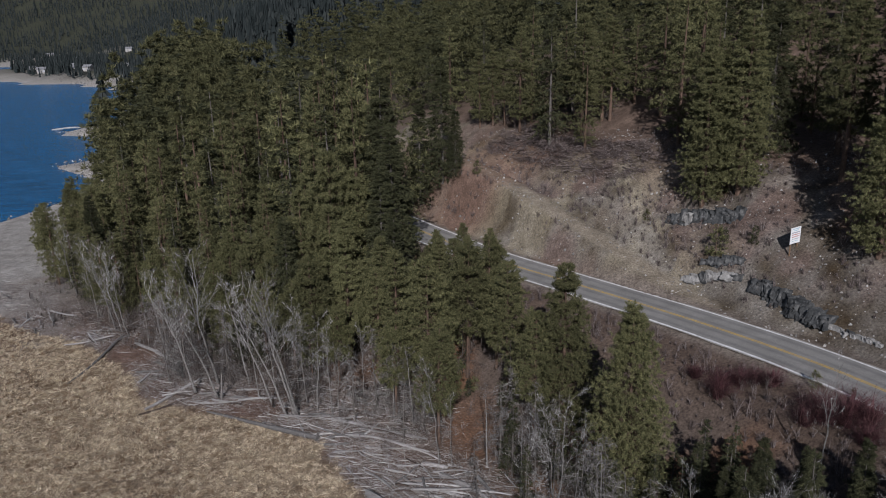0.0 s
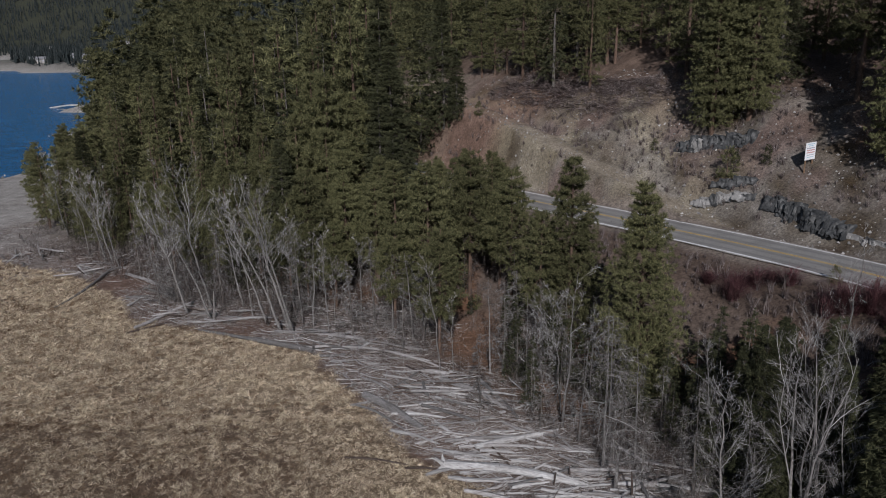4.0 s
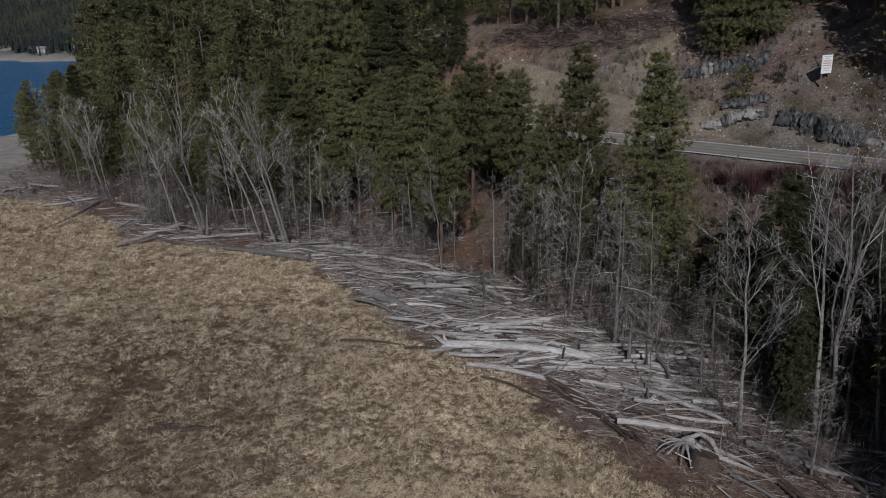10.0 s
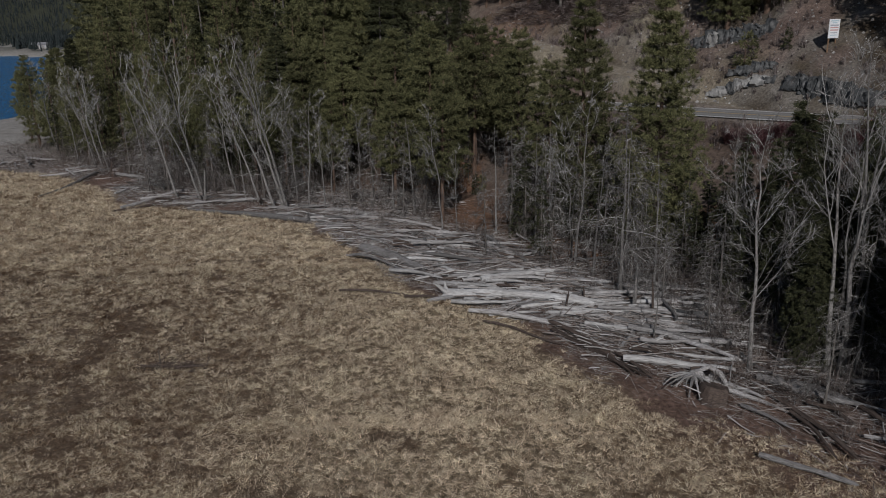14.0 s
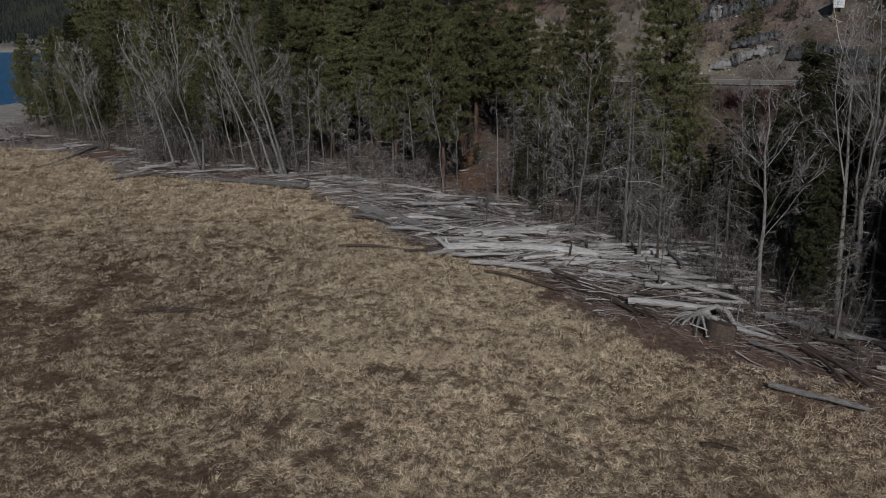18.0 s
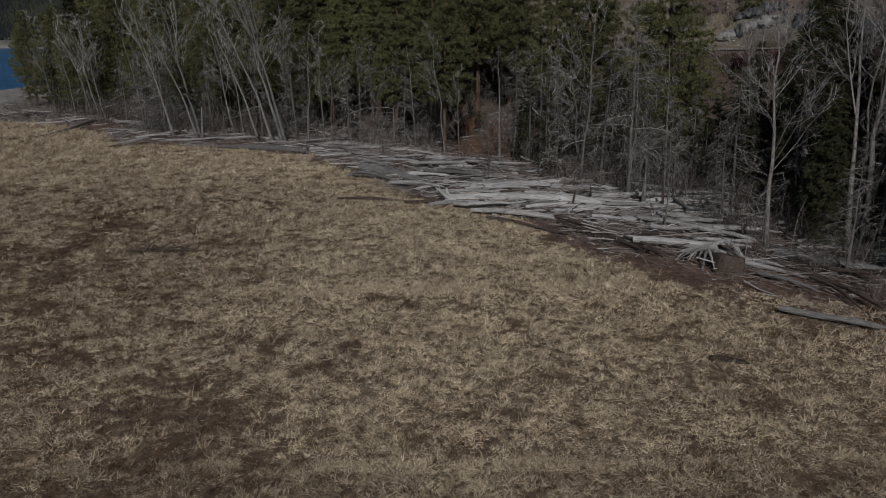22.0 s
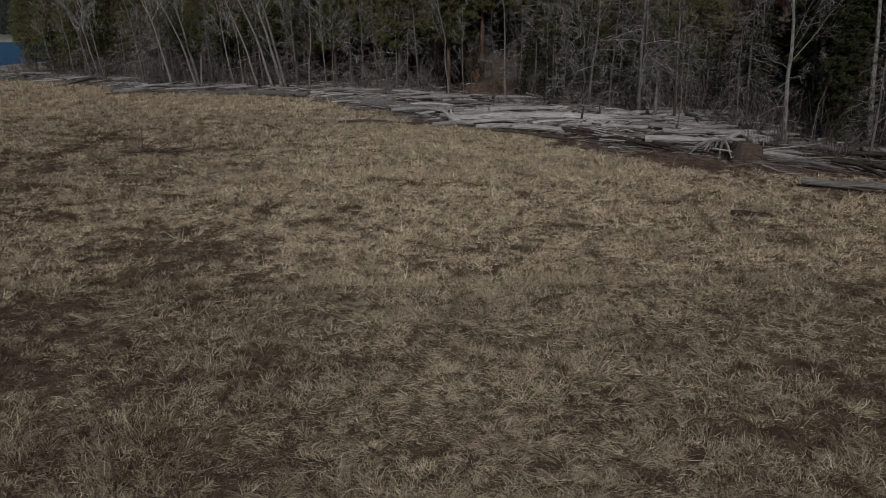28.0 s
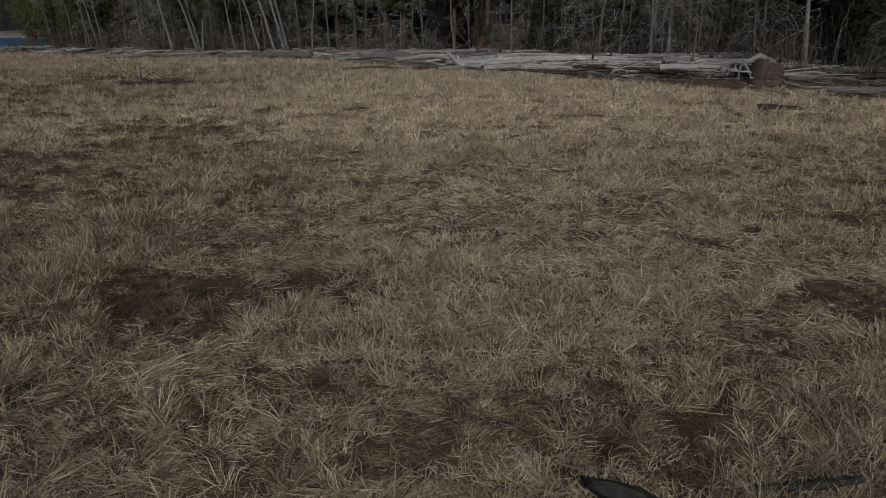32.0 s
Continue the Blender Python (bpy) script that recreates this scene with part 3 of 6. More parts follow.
def conifer_meshes(seed, tall, wide, bare, kind, fine=1.0, lean=0.0, dense=1.0):
    """Trunk and crown of one evergreen. bare: share of the trunk below the crown. fine: how many clumps."""
    r = np.random.default_rng(seed)
    trunk = bend((0, 0, -0.3), (lean, r.normal(0, 0.1), tall * 0.985), 8, 0.05, r)
    tb = Buf()
    tb.tube(trunk, np.linspace(tall * 0.0135, 0.02, 8) * (1.25 if kind == "pine" else 1.0), 7)
    at = lambda z: np.stack([np.interp(z, trunk[:, 2], trunk[:, k]) for k in range(2)], -1)
    n = int((210 if kind == "pine" else 210) * fine * (tall / 16) ** 0.5)
    f = r.random(n) ** (0.80 if kind == "pine" else 0.72)                         # height within the crown, 0 the top
    f = np.sort(f)
    z = tall * (1 - f * (1 - bare))
    whorl = (0.80 if kind == "pine" else 0.62) * (tall / 16) ** 0.5                # boughs stand in rings with gaps between
    level = np.round(z / whorl)
    z = np.clip(level * whorl + r.normal(0, 0.09, n), tall * bare, tall * 0.985)
    az = (np.round(r.random(n) * 6) / 6 + level * 0.37 + r.normal(0, 0.04, n)) * 2 * np.pi
    lump = 0.72 + 0.5 * vnoise(az * 1.3 + seed, z * 0.55, 1.0, seed)               # uneven outline
    if kind == "pine":
        prof = np.where(f < 0.68, 0.05 + 0.95 * (f / 0.68) ** 0.80, 1 - 0.35 * (f - 0.68) / 0.32)
    else:
        prof = 0.06 + 0.94 * f ** 0.85
    L = wide * prof * lump * r.uniform(0.7, 1.1, n) + 0.12
    rise = (0.35 - 0.55 * f if kind == "pine" else 0.10 - 0.55 * f) + r.normal(0, 0.12, n)
    d = np.stack([np.cos(az), np.sin(az), rise], 1)
    p0 = np.concatenate([at(z), z[:, None]], 1)
    limb = tb
    tip = p0 + d * L[:, None]
    side = unit(np.stack([-d[:, 1], d[:, 0], d[:, 0] * 0], 1))
    limb.ribbons(p0, (p0 + tip) / 2 - np.array([0, 0, 0.05]), tip, 0.035, 0.02, side)
    # clumps of needles along the outer part of each limb
    per = (6 if kind == "pine" else 7) if fine > 0.6 else 5
    k = np.linspace(0.42, 1.04, per)[None] + r.normal(0, 0.05, (n, per))
    c = p0[:, None] + d[:, None] * (L[:, None] * k)[..., None]
    spread = (0.13 + 0.085 * L)[:, None] * (1.15 - 0.5 * k)
    c += side[:, None] * (r.normal(0, 1, (n, per)) * spread * 1.9)[..., None]
    c[..., 2] += r.normal(0.03, 0.06, (n, per)) - (0.10 * L[:, None] * k ** 2 if kind != "pine" else 0)
    c = c.reshape(-1, 3)
    out = np.repeat(d, per, 0)
    m = len(c)
    if kind == "pine":
        blades, size = (int(26 * min(dense, 1.2)) if fine > 0.6 else 12), 0.33
        w = unit(unit(r.normal(0, 1, (m, blades, 3))) + 0.45 * out[:, None] + np.array([0, 0, 0.40]))
    else:
        blades, size = (20 if fine > 0.6 else 10), 0.33
        w = unit(unit(r.normal(0, 1, (m, blades, 3))) * np.array([1, 1, 0.4]) + 0.75 * out[:, None] + np.array([0, 0, -0.22]))
    size = size * (1 / fine) ** (0.42 if fine < 1 else 0.15) * (tall / 16) ** 0.4
    ln = size * r.uniform(0.6, 1.3, (m, blades, 1))
    a = np.repeat(c[:, None], blades, 1) + r.normal(0, 0.06, (m, blades, 3))
    sd = unit(np.cross(w, unit(r.normal(0, 1, (m, blades, 3)))))
    cb = Buf()
    cb.spikes(a.reshape(-1, 3), (a + w * ln).reshape(-1, 3), size * (0.072 if kind == "pine" else 0.078) * (1.0 if fine > 0.6 else 1.3) * r.uniform(0.7, 1.3, m * blades), sd.reshape(-1, 3))
    bark = PINEBARK if kind == "pine" else BARK
    # dead grey branches under the crown
    db = Buf()
    m = int((120 if fine > 0.6 else 24) * (0.35 + bare))
    z = r.uniform(0.05, bare + 0.24, m) * tall
    a = r.uniform(0, 6.28, m)
    d = np.stack([np.cos(a), np.sin(a), r.uniform(-0.45, 0.1, m)], 1)
    L = r.uniform(0.4, 1.0, (m, 1)) * wide * 0.75
    p = np.concatenate([at(z), z[:, None]], 1)
    s = unit(np.stack([-d[:, 1], d[:, 0], 0.6 + 0 * a], 1))
    e = p + d * L + np.array([0, 0, -0.18]) * L
    db.ribbons(p, p + d * L * 0.5, e, 0.020, 0.013, s)
    k = 5
    u = r.uniform(0.25, 0.95, (m, k, 1))
    q = (p[:, None] + (e - p)[:, None] * u).reshape(-1, 3)
    t = (unit(d[:, None] * 0.6 + r.normal(0, 0.5, (m, k, 3)) + np.array([0, 0, -0.35])) * (L * 0.42)[:, None]).reshape(-1, 3)
    db.ribbons(q, q + t * 0.5, q + t + np.array([0, 0, -0.12]), 0.011, 0.008, unit(np.cross(t, r.normal(0, 1, (m * k, 3)))))
    return tb.mesh("trunk", bark), cb.mesh("crown", PINE if kind == "pine" else FIR), db.mesh("dead_wood", THICKET)


def grow(b, p, d, length, r0, depth, r, spread, droop=0.0, twigs=4, fine=3, stout=1.0):
    """A branch with its side branches and finest twigs, into b."""
    n = 6 if depth > 1 else 5
    pts = [np.asarray(p, float)]
    d = np.asarray(d, float)
    for k in range(n - 1):
        d = unit(d + r.normal(0, 0.12, 3) + np.array([0, 0, 0.035 - droop * 0.5]))
        pts.append(pts[-1] + d * length / (n - 1))
    pts = np.array(pts)
    rad = np.linspace(max(r0, 0.0065 * stout), max(r0 * 0.3, 0.0035 * stout), n)
    b.tube(pts, rad, 7 if r0 > 0.07 else 4 if r0 > 0.02 else 3, False)
    if depth <= 1 and fine:                                                       # finest twigs as narrow strips
        m = fine * (2 if depth else 1)
        i = r.integers(1, n - 1, m)
        q = pts[i] + (pts[i + 1] - pts[i]) * r.random((m, 1))
        t = unit(unit(pts[i + 1] - pts[i]) * 0.7 + r.normal(0, 0.45, (m, 3)) + np.array([0, 0, 0.12 - droop * 1.1]))
        L = length * r.uniform(0.25, 0.6, (m, 1)) + 0.12
        e = q + t * L + r.normal(0, 0.10, (m, 3)) * L + np.array([0, 0, 0.06 - droop * 0.5]) * L
        b.ribbons(q, q + t * L * 0.5, e, 0.0045 * stout, 0.0035 * stout, unit(np.cross(t, r.normal(0, 1, (m, 3)))))
    if depth == 0:
        return
    for k in range(twigs + (2 if depth > 1 else 0)):
        s = r.uniform(0.22, 0.98)
        q = np.array([np.interp(s, np.linspace(0, 1, n), pts[:, j]) for j in range(3)])
        t = unit(pts[min(int(s * (n - 1)) + 1, n - 1)] - pts[int(s * (n - 1) - 1e-6)])
        side = unit(np.cross(t, r.normal(0, 1, 3)))
        grow(b, q, unit(t * (1 - spread) + side * spread + np.array([0, 0, -droop * 0.6])), length * r.uniform(0.3, 0.6) * (1.15 - 0.5 * s), r0 * 0.42 * (1.2 - 0.6 * s), depth - 1, r, spread, droop, twigs, fine, stout)


def bare_meshes(seed, tall, thick, lean, start=0.35, branches=16, style="birch"):
    """Trunk and branches of one leafless tree; style snag: a dead fir with drooping twigs."""
    r = np.random.default_rng(seed)
    trunk = bend((0, 0, -0.3), (lean[0], lean[1], tall), 12, 0.13 if style == "birch" else 0.05, r)
    tb, bb = Buf(), Buf()
    k = np.linspace(0, 1, 12)
    tb.tube(trunk, thick * (1 - k) ** 1.15 * (1 + 0.5 * np.exp(-k * 25)) + 0.012, 8)
    if style == "birch" and thick > 0.12:                                         # a second leader
        s = r.uniform(0.3, 0.5)
        p = np.array([np.interp(s, k, trunk[:, c]) for c in range(3)])
        a = r.random() * 6.28
        grow(bb, p, (math.cos(a) * 0.3, math.sin(a) * 0.3, 1.0), tall * 0.5, thick * 0.36, 2, r, 0.34, 0.0, 4, 2, 1.1)
    for j in range(branches):
        s = start + (0.97 - start) * (j + r.random()) / branches
        low = style == "birch" and j % 4 == 3
        s = r.uniform(0.1, start) if low else s
        p = np.array([np.interp(s, k, trunk[:, c]) for c in range(3)])
        az = r.random() * 2 * np.pi
        if low:                                                                   # short dead twigs on the lower stem
            grow(bb, p, (math.cos(az), math.sin(az), r.uniform(-0.3, 0.3)), r.uniform(0.6, 1.9), 0.016, 1, r, 0.5, 0.12, 4)
        elif style == "birch":
            grow(bb, p, (math.cos(az) * 0.6, math.sin(az) * 0.6, r.uniform(0.45, 1.0)), tall * 0.34 * (1.25 - s) * r.uniform(0.4, 1.3), thick * 0.13 * (1.2 - s), 2, r, 0.36, 0.0, 3, 2, 1.1)
        elif style == "weeping":
            grow(bb, p, (math.cos(az), math.sin(az), r.uniform(0.0, 0.5)), tall * 0.24 * (1.25 - s) * r.uniform(0.5, 1.35), thick * 0.15, 1, r, 0.5, 0.34, 5, 3, 1.8)
        else:
            grow(bb, p, (math.cos(az), math.sin(az), r.uniform(-0.15, 0.35)), tall * 0.21 * (1.25 - s) * r.uniform(0.5, 1.35), thick * 0.16, 1, r, 0.5, 0.26, 4, 3, 2.2)
    return tb.mesh("trunk", BARK if style == "snag" else BIRCH, True), bb.mesh("crown", TWIG if style == "birch" else SNAGTWIG)


def tree(name, meshes, names, label, category, group, m):
    t = empty(name, label, category, group, m)
    for n, me in zip(names, meshes):
        p = part(n, me, t)
        if n != "trunk":
            p["kind"] = "stuff"
    return t


CON = ("trunk", "crown", "dead_wood")
pines = [conifer_meshes(s, h, w, b, "pine") for s, h, w, b in ((1, 16, 3.0, 0.10), (2, 19, 3.1, 0.36), (3, 14, 2.7, 0.36), (4, 22, 3.8, 0.16), (5, 17, 2.8, 0.14), (6, 12, 2.3, 0.38))]
firs = [conifer_meshes(s, h, w, b, "fir", 1.35) for s, h, w, b in ((11, 15, 2.5, 0.06), (12, 19, 2.9, 0.30), (13, 12, 2.2, 0.12), (14, 22, 3.0, 0.34))]
far_pines = [conifer_meshes(s, h, w, b, "pine", 0.6) for s, h, w, b in ((21, 18, 3.2, 0.10), (22, 22, 3.7, 0.16), (23, 15, 2.9, 0.08))]
far_firs = [conifer_meshes(s, h, w, b, "fir", 0.36) for s, h, w, b in ((31, 18, 3.0, 0.1), (32, 22, 3.2, 0.16), (33, 14, 2.6, 0.06))]
distant = [[conifer_meshes(s, h, w, 0.07, k, 0.26)[1] for s, h, w in rows] for k, rows in (("pine", ((71, 18, 3.2), (72, 21, 3.5), (73, 15, 2.9))), ("fir", ((74, 18, 3.0), (75, 21, 3.2), (76, 14, 2.6))))]
saplings = [conifer_meshes(s, h, w, b, k, 0.35) for s, h, w, b, k in ((41, 3.2, 1.1, 0.03, "pine"), (42, 4.2, 1.2, 0.04, "fir"), (43, 2.2, 0.9, 0.02, "pine"))]
birches = [bare_meshes(s, h, t, l, st, n) for s, h, t, l, st, n in (
    (51, 13, 0.125, (-2.4, 0.3), 0.36, 20), (52, 12, 0.085, (0.5, -0.2), 0.40, 16), (53, 14, 0.13, (-3.4, 0.2), 0.42, 20), (54, 10, 0.065, (-0.3, 0.3), 0.40, 15),
    (55, 13.5, 0.12, (-4.6, 0.0), 0.42, 19), (56, 9, 0.055, (-0.6, 0.1), 0.34, 14), (57, 11.5, 0.09, (-1.9, -0.4), 0.30, 18))]
snags = [bare_meshes(s, h, t, l, st, n, "snag") for s, h, t, l, st, n in ((61, 12, 0.14, (0.1, 0), 0.12, 62), (62, 9, 0.09, (0.2, 0.1), 0.08, 52), (63, 6.5, 0.06, (-0.3, 0), 0.05, 42))]
weeping = [bare_meshes(s, h, t, l, 0.10, n, "weeping") for s, h, t, l, n in ((64, 12, 0.13, (0.2, 0.1), 46), (65, 10, 0.10, (-0.3, 0.1), 40))]


# ---- woods ----
def plant(name, meshes, names, tall, model, x, y, label, category, group, turn=None, sink=0.05):
    """One tree at its place; the model is model metres tall."""
    s = tall / model
    z = ground_z(x, y) - sink
    turn = rng.uniform(0, 360) if turn is None else turn
    m = pose(x, y, z, 0, 0, turn) @ Matrix.Diagonal((s, s, s, 1))
    return tree(name, meshes, names, label, category, group, m)


PINE_H, FIR_H = (16, 19, 14, 22, 17, 12), (15, 19, 12, 22)
FARPINE_H, FARFIR_H = (18, 22, 15), (18, 22, 14)
planted = []
DISTANT = ([], [])                                                                # far pines and firs, joined later


def distant_tree(kind, k, x, y, tall):
    planted.append((x, y))
    DISTANT[kind].append((k % 3, x, y, ground_z(x, y), tall / ((18, 21, 15), (18, 21, 14))[kind][k % 3]))


def distant_woods():
    """Joins the pines and the firs that stay far off."""
    r = np.random.default_rng(31)
    for kind, rows in enumerate(DISTANT):
        stock = []
        for me in distant[kind]:
            v, t = np.empty(len(me.vertices) * 3), np.empty(len(me.polygons) * 3, int)
            me.vertices.foreach_get("co", v)
            me.polygons.foreach_get("vertices", t)
            stock.append((v.reshape(-1, 3), t.reshape(-1, 3)))
        b = Buf()
        for k, x, y, z, s in rows:
            a = r.uniform(0, 6.28)
            v, t = stock[k]
            turn = np.array([[math.cos(a), math.sin(a), 0], [-math.sin(a), math.cos(a), 0], [0, 0, 1]])
            b.add(v @ turn * s + np.array([x, y, z - 0.4]), t)
        name = ("distant_pines", "distant_firs")[kind]
        tagged(new(name, b.mesh(name, (PINE, FIR)[kind])), ("olive-green pines standing close on the far slopes", "dark firs standing between the far pines")[kind], "woods", kind="stuff")


def pine(k, x, y, tall, far=False, label="tall green pine with a ragged crown", group="pines"):
    planted.append((x, y))
    if far:
        return plant("pine_tree", far_pines[k % 3], CON, tall, FARPINE_H[k % 3], x, y, label, "pine tree", group)
    return plant("pine_tree", pines[k % 6], CON, tall, PINE_H[k % 6], x, y, label, "pine tree", group)


def fir(k, x, y, tall, far=False, label="dark green fir with drooping boughs", group="firs"):
    planted.append((x, y))
    if far:
        return plant("fir_tree", far_firs[k % 3], CON, tall, FARFIR_H[k % 3], x, y, label, "fir tree", group)
    return plant("fir_tree", firs[k % 4], CON, tall, FIR_H[k % 4], x, y, label, "fir tree", group)


# trees that stand out singly
planted.append((15.8, 57.0))
plant("pine_tree", conifer_meshes(7, 18.6, 3.5, 0.03, "pine", 2.5, 0.0, 1.7), CON, 18.6, 18.6, 15.8, 57.0, "bright green pine standing alone above the driftwood", "pine tree", "pines", 0)
planted.append((11.6, 66.5))
plant("pine_tree", conifer_meshes(8, 18.6, 3.6, 0.03, "pine", 2.2, 0.0, 1.7), CON, 18.6, 18.6, 11.6, 66.5, "bright green pine standing below the road", "pine tree", "pines", 40)
pine(2, 8.9, 67.5, 14.0)
pine(5, 6.0, 80.0, 13.0)
fir(0, 19.4, 42.0, 13.4, label="dark shaded fir at the edge of the driftwood")
fir(2, 22.0, 43.6, 11.6)
fir(0, 23.6, 40.0, 11.0)
pine(2, -1.8, 75.0, 17.6)
pine(1, -5.6, 79.0, 17.2)
pine(5, 2.6, 80.0, 17.0)
pine(5, -16.2, 84.0, 15.6)
pine(0, -66.5, 121.0, 14.6, label="olive pine at the end of the wood by the beach")
pine(5, -71.5, 128.0, 12.5)
for k, (x, y, t) in enumerate(((-62.5, 119.0, 14.0), (-64.0, 126.0, 15.5), (-60.0, 124.0, 16.5), (-58.5, 117.5, 13.5), (-55.0, 110.5, 13.0), (-68.5, 134.0, 15.0), (-72.0, 141.0, 15.0), (-52.0, 107.0, 12.5), (-64.5, 133.0, 16.0), (-48.5, 104.5, 13.5))):
    pine((0, 4, 2)[k % 3], x, y, t, label="olive pine at the end of the wood by the beach")
for k, (x, y, t) in enumerate(((24.6, 50.5, 7.5), (23.0, 47.0, 9.5), (21.0, 48.5, 8.0), (25.5, 44.5, 10.0), (27.5, 42.0, 10.5), (26.5, 47.5, 7.5), (29.5, 45.5, 8.0), (30.5, 41.0, 10.0))):
    fir((0, 2)[k % 2], x, y, t, label="dark shaded fir below the road")
# firs out of view on the right, added for the shade they cast
for k, (x, y, t) in enumerate(((20.3, 10.0, 22.0), (22.5, 6.0, 22.0), (23.0, 22.0, 19.0), (26.5, 26.0, 20.0), (22.0, 15.0, 18.0), (26.0, 18.0, 21.0), (31.0, 29.0, 20.0), (32.0, 36.0, 17.0), (29.0, 22.0, 20.0))):
    fir((1, 3, 0)[k % 3], x, y, t * (0.98 if y < 20 else 0.74), label="unseen dark fir added to shade the wood's right side")
fir(1, -56.0, 114.5, 17.0)
fir(0, -4.1, 139.5, 20.5)
fir(0, 0.3, 136.0, 23.0, label="tall slender fir beside the road")
fir(0, 2.6, 133.0, 12.5)
full_pine = conifer_meshes(9, 22, 3.7, 0.07, "pine", 1.9, 0.0, 1.4)
for x, y, t, turn, text in ((40.7, 99.2, 24.0, 0, "tall hillside pine with a broad crown"), (36.5, 100.9, 22.5, 140, "tall hillside pine above the rock outcrop"), (48.4, 78.0, 22.0, 250, "broad dark pine beside the sign"), (52.5, 82.0, 23.0, 60, "broad dark pine on the slope"), (38.6, 102.5, 20.0, 200, "dense pine on the slope")):
    planted.append((x, y))
    plant("pine_tree", full_pine, CON, t, 22, x, y, text, "pine tree", "pines", turn)
pine(3, 53.9, 99.7, 21.0)
fir(1, 55.5, 88.0, 24.0)
fir(3, 60.5, 95.0, 24.0)
pine(1, 51.0, 92.5, 22.0)
fir(0, 46.5, 104.5, 21.0)
pine(1, 25.4, 133.0, 21.5, label="tall pine with a bare reddish lower trunk")
pine(3, 30.1, 138.3, 20.0)
pine(1, 31.2, 136.6, 18.0)
pine(3, 15.6, 145.4, 20.5, label="tall pine with a bare reddish lower trunk")
pine(4, 8.3, 154.6, 16.0)
pine(0, 10.9, 153.7, 16.0)
pine(5, 13.2, 151.8, 14.0)


def free(x, y, gap):
    return all((x - a) ** 2 + (y - b) ** 2 > gap * gap for a, b in planted)


def scatter(x0, x1, y0, y1, step, seed):
    """Uneven spots over a rectangle, as plain rows of x, y."""
    r = np.random.default_rng(seed)
    X, Y = np.meshgrid(np.arange(x0, x1, step), np.arange(y0, y1, step))
    X, Y = X.ravel() + r.uniform(-0.48, 0.48, X.size) * step, Y.ravel() + r.uniform(-0.48, 0.48, Y.size) * step
    return X, Y, r


def low_wood():
    """The wood between the driftwood, the lake and the road."""
    X, Y, r = scatter(-150, 34, 14, 300, 3.7, 5)
    Z, up, fld, land, dt, run = sample(X, Y)
    for x, y, u, f, ln in zip(X, Y, up, fld, land):
        if y > 185 and r.random() < 0.25:
            continue
        if f < 9.5 or u > -7 or ln < 26 or np.hypot(x, y) < 20:
            continue
        if x > 7.5 and y > 51:                                                    # open verge below the road
            continue
        if 7.5 < x < 17.5 or x > 7.5 and (f < 8 or u > -6):
            continue
        if -0.5 < x < 5.5 and y < 79:                                             # small clearing with red needles
            continue
        if x < -(0.46 if y > 130 else 0.52) * y or not free(x, y, 2.6):
            continue
        deep = smooth(10, 38, f)
        tall = (11.5 + 16.5 * deep) * r.uniform(0.78, 1.15) * (1 + 0.25 * float(smooth(150, 240, y)))
        far = y > 104 or x > 26
        k = int(r.integers(0, 12))
        if x > 24 and y > 44:
            continue
        dark = x > 7.5 or (f > 15 and r.random() < 0.28)
        if x > 7.5:
            # the taller ones near on the right are added to cast shade
            tall = r.uniform(8, 12) if y > 36 or x < 21 else r.uniform(13, 18)
        if -4.5 < x < 7.5 and y > 73:                                             # low young trees along the road
            tall = min(tall, max(6.5, 17.0 - 0.46 * max(y - 80, 0)) * r.uniform(0.8, 1.0))
            dark = False
        if f < 20:                                                                # the outer trees are bare below
            k = (1, 2, 5)[k % 3]
        if y > 138:
            distant_tree(int(dark), k, x, y, tall)
        else:
            (fir if dark else pine)(k, x, y, tall, far)


def hill_wood():
    """Pines and firs on the hillside above the road."""
    X, Y, r = scatter(-150, 150, -30, 330, 6.0, 9)
    Z, up, fld, land, dt, run = sample(X, Y)
    gap = fbm(X, Y, 26, 51)
    for x, y, u, g in zip(X, Y, up, gap):
        if u < 25 or u > 95 or g > 0.57 or y < 40:
            continue
        if np.arctan2(abs(x), y) > 0.72 or not free(x, y, 4.2):
            continue
        if 26 < x < 37 and 96 < y < 130 or (44 < x < 49 and y < 96):               # bare slope above the outcrop and the sign
            continue
        k = int(r.integers(0, 12))
        dark, tall = r.random() < 0.35, r.uniform(15, 26)
        if u > 44 or y > 175:
            distant_tree(int(dark), k, x, y, tall)
        else:
            (fir if dark else pine)(k, x, y, tall, True)


HOUSES = ((-418, 800), (-455, 850), (-395, 830), (-355, 770), (-330, 800), (-500, 1120), (-560, 1190), (-440, 1090), (-380, 900), (-640, 1260))


